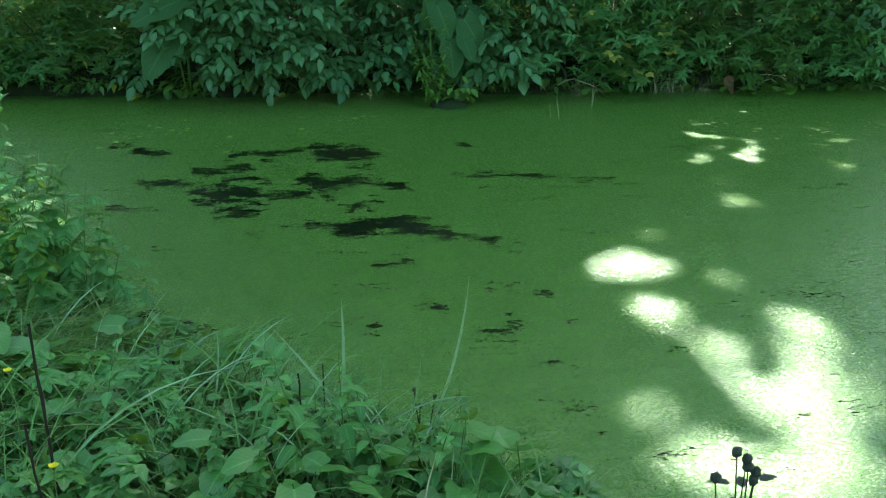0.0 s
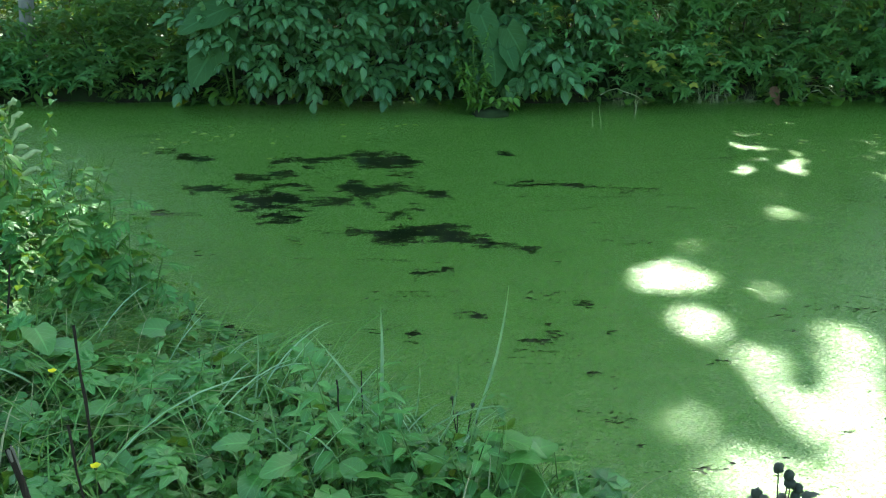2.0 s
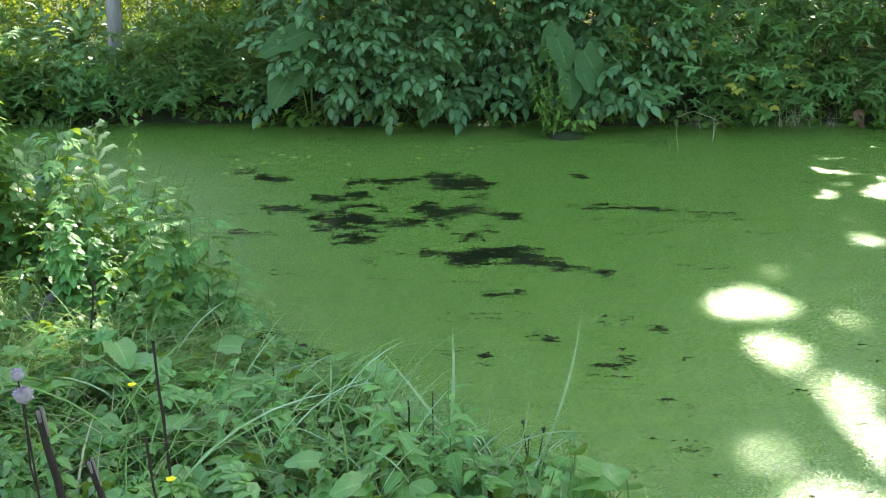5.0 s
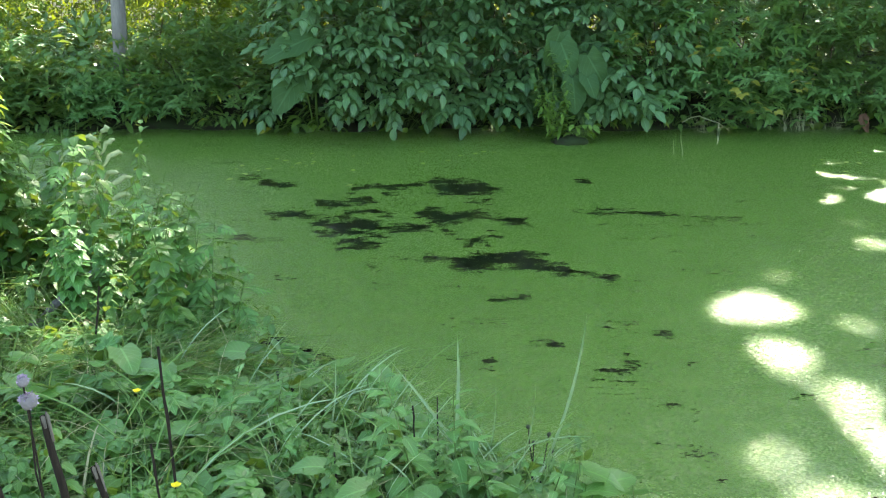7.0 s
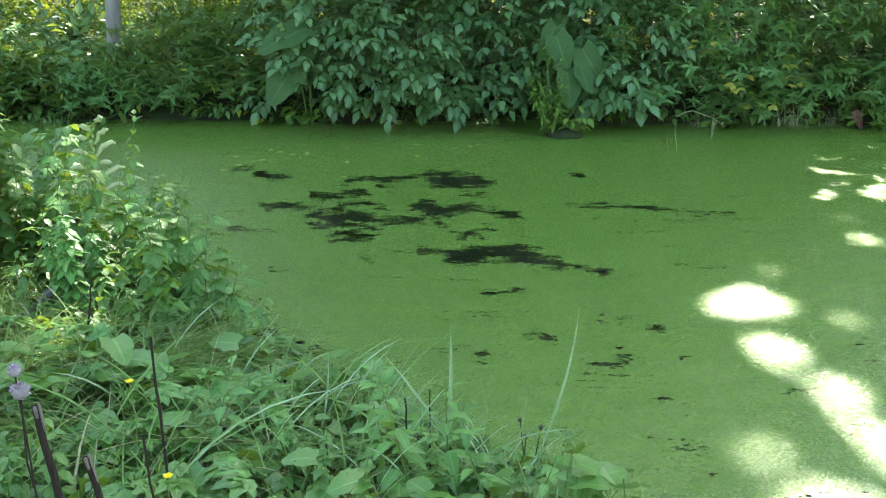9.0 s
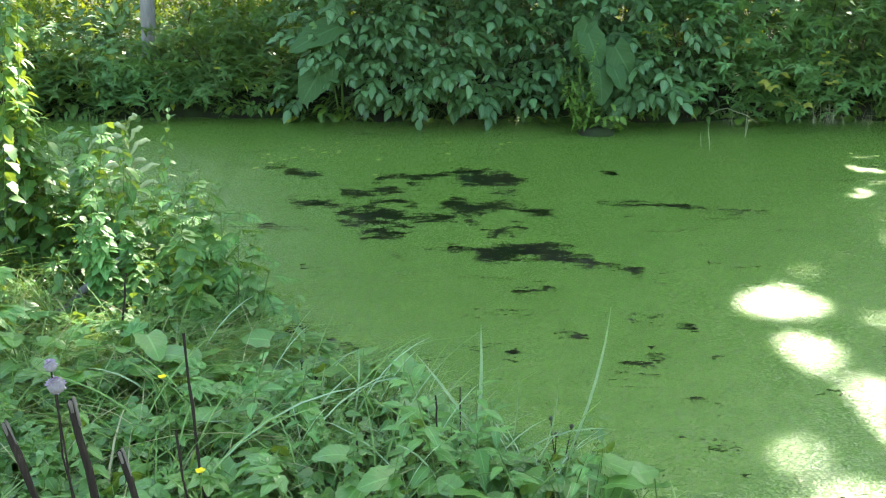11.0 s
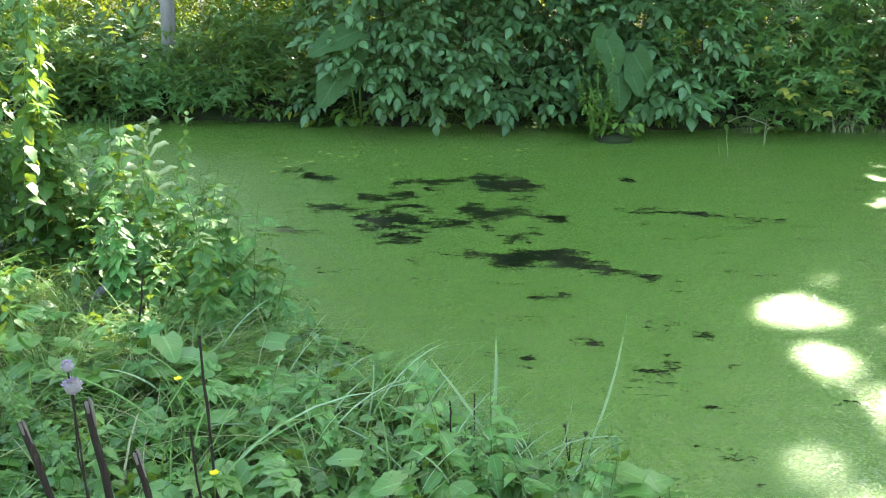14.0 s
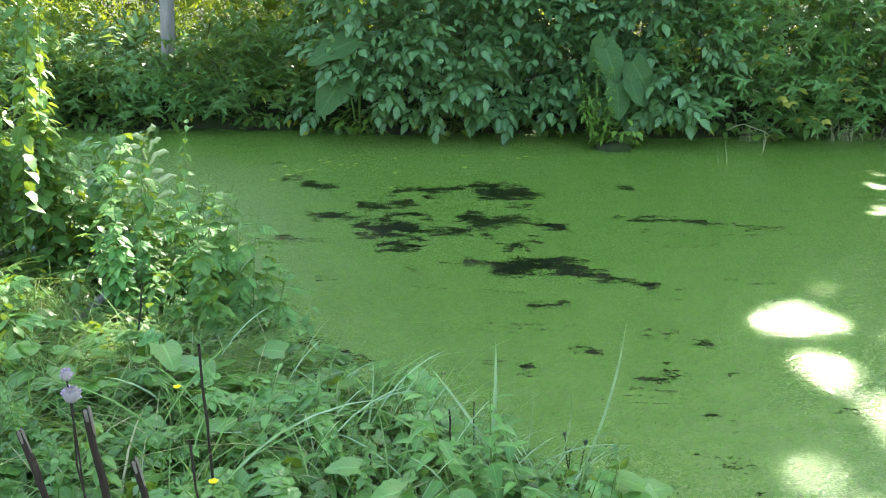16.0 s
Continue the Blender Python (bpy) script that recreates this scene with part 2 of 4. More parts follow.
def leaf_shape(length, width, stations=5, fold=0.25, droop=0.3, saw=0.0, heart=0.0, wave=0.0, belly=0.75, stalk=0.0):
    """A leaf of quads along +Y, its face to +Z: V-folded on the midrib, drooping, its edge sawn, waved or heart-shaped."""
    s = np.linspace(0, 1, stations + 1)
    half = np.sin(np.pi * np.clip(s, 0.001, 0.999) ** belly) * width / 2
    half = half * (1 - 0.25 * s) + 0.002
    if heart:
        half = (np.sin(np.pi * np.clip(s, 0.001, 0.999) ** belly) ** 0.62 * (1 - 0.12 * s)) * width / 2
        half = np.maximum(half, np.where(s < 0.5, width * 0.36 * (1 - s), 0.0))
    half = half * (1 + saw * np.where(np.arange(stations + 1) % 2, 1, -1))
    half[-1] = 0.002 * length
    if not heart:
        half[0] = 0.02 * width
    back = heart * length * np.exp(-s * 7)
    y, z = s * length + stalk, -droop * length * s ** 2
    lift = fold * half + wave * width * np.sin(s * 13.0)
    lift2 = fold * half + wave * width * np.sin(s * 11.0 + 2.0)
    left = np.stack([-half, y - back, z + lift], 1)
    mid = np.stack([0 * s, y, z], 1)
    right = np.stack([half, y - back, z + lift2], 1)
    v = np.concatenate([left, mid, right])
    k = stations + 1
    f = [(i, k + i, k + i + 1, i + 1) for i in range(stations)] + [(k + i, 2 * k + i, 2 * k + i + 1, k + i + 1) for i in range(stations)]
    uv = np.concatenate([np.stack([np.full(k, u), s], 1) for u in (0.0, 0.5, 1.0)])
    return v, np.array(f), uv


def merge(pieces):
    v, f, uv, n = [], [], [], 0
    for a, b, c in pieces:
        v.append(a), f.append(b + n), uv.append(c)
        n += len(a)
    return np.concatenate(v), np.concatenate(f), np.concatenate(uv)


def moved(shape, x=0, y=0, z=0, rx=0, ry=0, rz=0, scale=1.0):
    m = np.array(pose(x, y, z, rx, ry, rz))
    return shape[0] * scale @ m[:3, :3].T + m[:3, 3], shape[1], shape[2]


def frames_of(where, along, up, size):
    """(N, 3, 3) bases times size: Y along, Z near up."""
    y = along / np.linalg.norm(along, axis=1, keepdims=True)
    x = np.cross(y, up)
    x /= np.linalg.norm(x, axis=1, keepdims=True) + 1e-9
    z = np.cross(x, y)
    return np.stack([x, y, z], 2) * np.asarray(size).reshape(-1, 1, 1), where


def scatter(shape, base, where):
    v, f, uv = shape
    pts = np.einsum("nij,kj->nki", base, v) + where[:, None, :]
    n, k = len(where), len(v)
    faces = (f[None] + (np.arange(n) * k)[:, None, None]).reshape(-1, 4)
    return pts.reshape(-1, 3), faces, np.tile(uv, (n, 1))


def mesh_of(name, shape, material, smooth=True):
    v, f, uv = shape
    me = bpy.data.meshes.new(name)
    me.vertices.add(len(v))
    me.vertices.foreach_set("co", np.ascontiguousarray(v, dtype=np.float32).ravel())
    me.loops.add(f.size)
    me.loops.foreach_set("vertex_index", np.ascontiguousarray(f, dtype=np.int32).ravel())
    me.polygons.add(len(f))
    me.polygons.foreach_set("loop_start", np.arange(0, f.size, 4, dtype=np.int32))
    layer = me.uv_layers.new(name="UVMap")
    layer.data.foreach_set("uv", np.ascontiguousarray(uv[f.ravel()], dtype=np.float32).ravel())
    me.update(calc_edges=True)
    me.validate()
    me.polygons.foreach_set("use_smooth", np.full(len(me.polygons), smooth))
    me.materials.append(material)
    return me


def part(name, shape, material, parent=None, label=""):
    ob = new(name, mesh_of(name, shape, material))
    ob.parent = parent
    return tagged(ob, label) if label else ob


def thing(name, label, category, group="", at=(0, 0, 0)):
    ob = new(name)
    ob.empty_display_size = 0.1
    ob.location = at
    return tagged(ob, label, category, group)


def tube(points, radii, sides=6):
    """A tapered, curved tube of quads."""
    points = np.asarray(points, float)
    radii = np.broadcast_to(np.asarray(radii, float), len(points))
    d = np.gradient(points, axis=0)
    d /= np.linalg.norm(d, axis=1, keepdims=True) + 1e-9
    ref = np.where(np.abs(d[:, 2:3]) > 0.9, [[1.0, 0.0, 0.0]], [[0.0, 0.0, 1.0]])
    a = np.cross(d, ref)
    a /= np.linalg.norm(a, axis=1, keepdims=True)
    b = np.cross(d, a)
    ang = np.linspace(0, 2 * np.pi, sides, endpoint=False)
    ring = np.cos(ang)[None, :, None] * a[:, None] + np.sin(ang)[None, :, None] * b[:, None]
    v = (points[:, None] + ring * radii[:, None, None]).reshape(-1, 3)
    f = []
    for i in range(len(points) - 1):
        for j in range(sides):
            k = (j + 1) % sides
            f.append((i * sides + j, i * sides + k, (i + 1) * sides + k, (i + 1) * sides + j))
    uv = np.stack([np.tile(ang / 6.3, len(points)), np.repeat(np.linspace(0, 1, len(points)), sides)], 1)
    return v, np.array(f), uv


def bent(base, tip, sag=0.0, n=6, wobble=0.0):
    """Points from base to tip, bowed upward at the start."""
    s = np.linspace(0, 1, n)[:, None]
    p = np.asarray(base) * (1 - s) + np.asarray(tip) * s
    p[:, 2] += sag * np.sin(np.pi * s[:, 0])
    p[1:-1] += rng.normal(0, 1, (n - 2, 3)) * wobble
    return p


def ball(radius, squash=1.0, rings=6, sides=8, bumps=0.0):
    th = np.linspace(0.05, np.pi - 0.05, rings)
    ph = np.linspace(0, 2 * np.pi, sides, endpoint=False)
    r = radius * (1 + bumps * rng.normal(0, 1, (rings, sides)))
    v = np.stack([r * np.sin(th)[:, None] * np.cos(ph), r * np.sin(th)[:, None] * np.sin(ph), r * squash * np.cos(th)[:, None] * np.ones(sides)], 2).reshape(-1, 3)
    f = [(i * sides + j, (i + 1) * sides + j, (i + 1) * sides + (j + 1) % sides, i * sides + (j + 1) % sides) for i in range(rings - 1) for j in range(sides)]
    return v, np.array(f), np.zeros((len(v), 2)) + 0.3


# ---- ground, water, duckweed ----
EDGE_X = [-60.0, -7.0, -4.6, -3.2, -2.3, -1.6, -0.95, -0.4, 0.25, 0.7, 1.0, 1.6, 3.0, 8.0, 60.0]
EDGE_Y = [16.0, 10.6, 8.8, 7.4, 6.2, 5.2, 4.5, 3.9, 3.35, 2.85, 2.4, 2.0, 1.6, 1.0, 0.5]


def near_edge(x):
    return np.interp(x, EDGE_X, EDGE_Y)


def far_edge(x):
    return 11.45 - 0.062 * x + 0.10 * np.sin(1.7 * x) + 0.06 * np.sin(4.1 * x + 1)


def height(x, y):
    """The ground's height: two banks and the pond's bed between them."""
    x, y = np.asarray(x, float), np.asarray(y, float)
    near, far = near_edge(x) - y, y - far_edge(x)
    d = np.maximum(near, far) + 0.10 * np.sin(2.3 * x + 0.7 * y) * np.exp(-np.abs(y) / 30)
    rise = np.where(d > 0, 0.50 * (1 - np.exp(-d / np.where(far > near, 0.35, 0.9))), np.maximum(0.7 * d, -0.5))
    return rise + 0.03 * np.sin(5.1 * x + 1.3) * np.sin(4.3 * y) * np.exp(-(x * x + y * y) / 900)


def on_ground(x, y, sink=0.02):
    return (float(x), float(y), float(height(x, y)) - sink)


def grid(xs, ys, zfun):
    gx, gy = np.meshgrid(xs, ys)
    v = np.stack([gx.ravel(), gy.ravel(), zfun(gx.ravel(), gy.ravel())], 1)
    w, h = len(xs), len(ys)
    i = (np.arange(h - 1)[:, None] * w + np.arange(w - 1)[None]).ravel()
    return v, np.stack([i, i + 1, i + w + 1, i + w], 1), v[:, :2].copy()


far_steps = np.array([20, 30, 50, 90, 180, 400, 900.0])
gx = np.concatenate([-far_steps[::-1], np.arange(-15, 15.01, 0.15), far_steps])
gy = np.concatenate([-far_steps[::-1], np.arange(-15, 16.01, 0.15), far_steps])
tagged(part("ground", grid(gx, gy, height), M_EARTH), "damp dark soil of two overgrown pond banks", "ground", kind="structure")
tagged(part("water", grid(np.linspace(-14, 14, 30), np.linspace(0.2, 13, 20), lambda x, y: 0 * x), M_WATER),
       "dark still pond water under the duckweed", "water", kind="structure")

# Stretches of open water in the duckweed: two ends and half a width across, metres.
OPEN_FAR = [
    (-1.27, 8.67, -0.99, 8.61, 0.039), (-1.52, 8.96, -1.36, 8.95, 0.025), (-0.38, 8.42, 0.20, 8.55, 0.030), (0.31, 8.70, 0.51, 8.64, 0.048), (0.37, 8.43, 0.74, 8.31, 0.075),
    (0.50, 8.47, 0.86, 8.32, 0.038), (0.56, 7.91, 0.70, 7.87, 0.020), (-0.10, 8.18, -0.00, 8.17, 0.014), (-0.71, 7.96, -0.29, 7.98, 0.034), (-0.61, 7.86, -0.47, 7.90, 0.020),
    (-1.11, 7.66, -0.82, 7.62, 0.031), (-0.76, 7.51, -0.45, 7.46, 0.018), (-0.46, 7.58, -0.09, 7.53, 0.018), (1.62, 8.53, 1.68, 8.49, 0.023),
]
OPEN_MIDDLE = [
    (-0.62, 7.34, -0.45, 7.41, 0.029), (-0.48, 7.25, -0.22, 7.13, 0.056), (-0.42, 6.98, -0.17, 6.92, 0.021), (-0.22, 7.16, 0.21, 7.17, 0.028), (-0.60, 7.06, -0.43, 7.04, 0.022),
    (0.18, 7.61, 0.33, 7.46, 0.049), (0.26, 7.43, 0.57, 7.42, 0.048), (0.32, 7.21, 0.35, 7.02, 0.028), (0.57, 7.45, 0.78, 7.33, 0.024), (0.77, 7.23, 0.97, 7.22, 0.023),
    (-0.49, 6.75, -0.25, 6.65, 0.030), (0.40, 6.78, 0.42, 6.74, 0.015), (0.52, 6.78, 0.69, 6.78, 0.015), (0.55, 6.61, 0.59, 6.60, 0.010), (-1.20, 6.92, -1.07, 6.89, 0.016),
]
OPEN_LONG = [
    (0.18, 6.39, 0.38, 6.33, 0.018), (0.37, 6.26, 0.64, 6.27, 0.048), (0.56, 6.28, 0.94, 6.21, 0.052), (0.74, 6.14, 1.10, 6.06, 0.029), (1.29, 5.89, 1.47, 5.86, 0.012),
    (1.12, 5.96, 1.30, 5.91, 0.008), (1.36, 7.56, 1.70, 7.46, 0.006), (1.70, 7.46, 2.21, 7.34, 0.009), (2.21, 7.34, 2.63, 7.23, 0.006),
]
OPEN_NEAR = [
    (0.46, 5.49, 0.73, 5.47, 0.004), (1.16, 5.09, 1.33, 5.00, 0.004), (0.71, 4.82, 0.82, 4.76, 0.007), (0.42, 4.61, 0.45, 4.59, 0.006), (1.10, 4.53, 1.16, 4.53, 0.006),
    (-0.71, 4.93, -0.62, 4.94, 0.008), (-0.61, 4.88, -0.48, 4.76, 0.011), (-0.51, 4.72, -0.38, 4.59, 0.015), (-0.23, 6.19, -0.16, 6.16, 0.008),
    (0.95, 4.44, 1.21, 4.44, -0.014), (1.08, 3.59, 1.29, 3.61, -0.014), (1.29, 5.02, 1.49, 4.96, -0.014), (1.19, 4.07, 1.32, 4.01, -0.014), (1.02, 4.30, 1.06, 4.29, -0.014),
]


def cover(x, y):
    """How far from the open stretches, positive where duckweed floats; the wind draws them out away from the eye."""
    wx = x + 0.035 * np.sin(5.3 * y + 1.0) + 0.02 * np.sin(11.0 * y + 3.0 * x)
    wy = y + 0.04 * np.sin(6.1 * x) + 0.03 * np.sin(13.0 * x + 2.0)
    best = np.full(x.shape, 0.6)
    for x0, y0, x1, y1, r in OPEN_FAR + OPEN_MIDDLE + OPEN_LONG + OPEN_NEAR:
        dx, dy = x1 - x0, 0.35 * (y1 - y0)
        ox, oy = wx - x0, 0.35 * (wy - y0)
        k = np.clip((ox * dx + oy * dy) / (dx * dx + dy * dy + 1e-6), 0, 1)
        best = np.minimum(best, np.hypot(ox - k * dx, oy - k * dy) - r)
    return best


wx_, wy_ = np.concatenate([[-14, -10], np.arange(-7, 9.01, 0.04), [11, 14]]), np.concatenate([[0.2, 1.0], np.arange(1.6, 12.4, 0.04), [13]])
weed = grid(wx_, wy_, lambda x, y: 0.004 + 0.0015 * np.sin(1.3 * x) * np.sin(0.9 * y))
field = cover(weed[0][:, 0], weed[0][:, 1])
keep = field[weed[1]].max(axis=1) > -0.25
used, back_ref = np.unique(weed[1][keep].ravel(), return_inverse=True)
weed_ob = tagged(part("duckweed", (weed[0][used], back_ref.reshape(-1, 4), weed[2][used]), M_WEED),
                 "bright green duckweed film floating on the pond", "duckweed", kind="stuff")
attr = weed_ob.data.attributes.new("cover", "FLOAT", "POINT")
attr.data.foreach_set("value", np.clip(field[used], -0.3, 0.3).astype(np.float32))

# ---- plants: the kinds ----
UP = np.array([[0.0, 0.0, 1.0]])


def unit(n):
    v = rng.normal(0, 1, (n, 3))
    return v / np.linalg.norm(v, axis=1, keepdims=True)


def spray_shape(length=0.26, leaflets=5, leaf_len=0.118, leaf_wid=0.066, saw=0.0, stations=3):
    """A compound leaf: a thin stalk with pairs of leaflets and one at its tip."""
    bits = [tube([(0, 0, 0), (0, length * 0.5, 0.01), (0, length, -0.03)], [0.003, 0.002, 0.001], 3)]
    pairs = (leaflets - 1) // 2
    lf = leaf_shape(leaf_len, leaf_wid, stations, 0.22, 0.35, saw, belly=0.92)
    for i in range(pairs):
        y = length * (0.45 + 0.5 * i / max(1, pairs))
        for side in (-1, 1):
            bits.append(moved(lf, 0, y, -0.005, -12, 0, -side * (58 - 8 * i), 0.85 + 0.1 * i))
    bits.append(moved(lf, 0, length, -0.03, -18, 0, 0, 1.1))
    return merge(bits)


def star_shape(leaf_len=0.125, leaf_wid=0.045, count=9, lobes=1, saw=0.12):
    """Narrow leaves round a shoot's tip, as on mugwort and goosegrass."""
    bits = []
    lf = leaf_shape(leaf_len, leaf_wid, 3, 0.25, 0.4, 0.0)
    for i in range(count):
        bits.append(moved(lf, 0, 0.02 * (i % 3), 0, 25 - 8 * (i % 4), 0, 360 / count * i + 17 * (i % 2), 0.75 + 0.1 * (i % 4)))
    return merge(bits)


def lobed_shape(size=0.09):
    """A three-lobed leaf, each lobe toothed."""
    lf = leaf_shape(size, size * 0.80, 6, 0.14, 0.22, 0.09, belly=0.66)
    return merge([lf, moved(lf, 0, 0, 0.001, 0, 0, 62, 0.85), moved(lf, 0, 0, -0.001, 0, 0, -62, 0.85)])


def maple_shape(size=0.09):
    """A five-lobed leaf, its lobes toothed and the middle one longest."""
    lf = leaf_shape(size, size * 0.62, 6, 0.16, 0.24, 0.12, belly=0.7)
    return merge([lf] + [moved(lf, 0, 0, 0.001 * k, 0, 0, a, q) for k, (a, q) in enumerate(((44, 0.9), (-44, 0.9), (92, 0.68), (-92, 0.68)))])


def pinnate_shape(size=0.14):
    """A deeply cut leaf with many narrow lobes."""
    lf = leaf_shape(size * 0.5, size * 0.17, 3, 0.2, 0.3, 0.0)
    bits = [tube([(0, 0, 0), (0, size * 0.5, 0.004), (0, size, -0.01)], [0.0025, 0.002, 0.001], 3)]
    for i in range(4):
        for side in (-1, 1):
            bits.append(moved(lf, 0, size * (0.25 + 0.2 * i), 0, 4, 0, -side * 48, 1.0 - 0.15 * i))
    bits.append(moved(lf, 0, size * 0.95, 0, 0, 0, 0, 0.7))
    return merge(bits)


def nettle(name, label, height_m, leaf_len, material, group, spacing=0.055, lean=0.12, saw=0.13, slim=0.64, droop=0.26, shape=None, hang=0.0):
    """An upright stem with crosswise pairs of drooping, toothed leaves."""
    ob = thing(name, label, name.replace("_", " "), group)
    a = rng.uniform(0, 6.28)
    top = np.array([math.cos(a) * lean * height_m, math.sin(a) * lean * height_m, height_m])
    s = np.linspace(0, 1, 8)
    path = np.stack([top[0] * s ** 1.8, top[1] * s ** 1.8, top[2] * s], 1)
    part("stem", tube(path, np.linspace(0.0040, 0.0014, 8), 5), M_STEM, ob)
    n = int(height_m * 0.86 / spacing)
    bases, wheres = [], []
    for i in range(n):
        k = 0.14 + 0.86 * i / n
        p = [np.interp(k, s, path[:, c]) for c in range(3)]
        size = (0.55 + 0.75 * math.sin(min(1, k * 1.25) * 2.6)) * (1.0 if k < 0.8 else (1.35 - k) / 0.55)
        for side in range(2):
            yaw = a + i * 1.57 + side * 3.14 + rng.normal(0, 0.25)
            tilt = rng.normal(0.05, 0.22) - hang * rng.random() + (0.5 if k > 0.9 else 0)
            bases.append((math.cos(yaw), math.sin(yaw), tilt))
            wheres.append((*p, max(0.3, size) * rng.uniform(0.8, 1.2)))
    w = np.array(wheres)
    b, at = frames_of(w[:, :3], np.array(bases), np.tile(UP, (len(w), 1)) + rng.normal(0, 0.15, (len(w), 3)), w[:, 3])
    shape = shape or leaf_shape(leaf_len, leaf_len * slim, 7, 0.22, droop, saw, stalk=leaf_len * 0.22)
    part("foliage", scatter(shape, b, at), material, ob)
    return ob


def shrub(name, label, at, size, shape, material, count, group, twig_count=9, inner=0.25, hang=0.0, facing=(0, -1, 0.35), scale=(0.6, 1.25), boughs=0, loose=0.15):
    """A dense bush: twigs from its foot and sprays of leaves thickest on the outside, each hanging outward, gathered on boughs with gaps between."""
    ob = thing(name, label, "shrub", group, at)
    sx, sy, sz = size
    d = unit(count)
    spread = np.zeros((count, 3))
    if boughs:
        heads = unit(boughs)
        heads[:, 1] -= 0.45
        heads /= np.linalg.norm(heads, axis=1, keepdims=True)
        pick = rng.integers(boughs, size=count)
        single = rng.random(count) < 0.2
        d = np.where(single[:, None], d, heads[pick])
        spread = np.where(single[:, None], 0.0, rng.normal(0, 1, (count, 3)) * np.array([[1.0, 0.7, 0.62]]) * loose)
    d[:, 2] = np.abs(d[:, 2]) * 1.3 - 0.42
    lump = 1 + 0.22 * np.sin(d[:, 0] * 6 + at[0] * 3) * np.cos(d[:, 2] * 7 + at[0]) + 0.13 * np.sin(d[:, 0] * 15 + d[:, 2] * 13)
    r = (1 - inner * rng.random(count) ** 1.6) * lump
    where = d * r[:, None] * np.array([[sx, sy, sz]]) + np.array([[0, 0, sz * 0.38]]) + spread
    where[:, 2] = np.abs(where[:, 2] - 0.03) + 0.03
    along = d * np.array([[1.0, 1.0, 0.5]]) + np.array([facing]) * 0.3 + unit(count) * (0.75 if boughs else 0.8) + spread * 4.0
    along[:, 2] -= hang
    up = UP + np.array([facing]) * (0.5 if boughs else 0.3) + unit(count) * (0.6 if boughs else 0.55)
    b, w = frames_of(where, along, up, rng.uniform(scale[0], scale[1], count))
    part("foliage", scatter(shape, b, w), material, ob)
    for i in range(twig_count):
        e = where[rng.integers(count)] * 0.9
        part("branch", tube(bent((rng.normal(0, 0.08), rng.normal(0, 0.08), -0.25), e, 0.1, 7, 0.02), np.linspace(0.014, 0.003, 7), 5), M_TWIG, ob)
    return ob


def burdock(label, at, leaves, group="burdocks on the far bank"):
    """Large heart-shaped leaves, each on its own stout stalk; leaves: foot of the blade, its tip, how far it faces up, width to length."""
    ob = thing("burdock", label, "burdock", group, at)
    origin = np.array(at)
    for foot_at, tip_at, rise, wide in leaves:
        a, b = np.array(foot_at) - origin, np.array(tip_at) - origin
        length = float(np.linalg.norm(b - a))
        shape = leaf_shape(length, length * wide, 12, 0.20, 0.16, 0.035, 0.17, 0.045, 0.62)
        base, where = frames_of(a[None], (b - a)[None], np.array([[rng.normal(0, 0.25), -1.0, rise]]), [1.0])
        lf = part("leaf", scatter(shape, base, where), M_BURDOCK, ob)
        part("leaf_stalk", tube(bent((0.2 * a[0], 0.15, -0.1), a, 0.08, 7), np.linspace(0.014, 0.007, 7), 6), M_STEM, lf)
    return ob


def grass_clump(label, blades, length, spread, group, material=None, width=0.007, droop=1.0):
    ob = thing("grass_clump", label, "grass", group)
    s = np.linspace(0, 1, 7)
    bits = []
    for i in range(blades):
        a, ln = rng.uniform(0, 6.28), length * rng.uniform(0.45, 1.1)
        out = rng.uniform(0.25, 1.15) * droop
        bx, by = rng.normal(0, spread, 2)
        px = bx + math.cos(a) * out * ln * s ** 1.7
        py = by + math.sin(a) * out * ln * s ** 1.7
        pz = ln * (s * (1 - 0.12 * out) - 0.50 * out * s ** 2.6) - 0.02
        half = width * rng.uniform(0.5, 1.1) * np.sqrt(np.clip(1 - s ** 1.6, 0.0, 1)) * 0.5 + 0.0004
        n = np.array([-math.sin(a), math.cos(a), 0])
        mid = np.stack([px, py, pz], 1)
        v = np.concatenate([mid - n * half[:, None], mid + [0, 0, -0.0012], mid + n * half[:, None]])
        k = 7
        f = [(j, k + j, k + j + 1, j + 1) for j in range(6)] + [(k + j, 2 * k + j, 2 * k + j + 1, k + j + 1) for j in range(6)]
        uv = np.concatenate([np.stack([np.full(k, u), s * 0.01], 1) for u in (0, 0.5, 1)])
        bits.append((v, np.array(f), uv))
    part("foliage", merge(bits), material or M_GRASS, ob)
    return ob


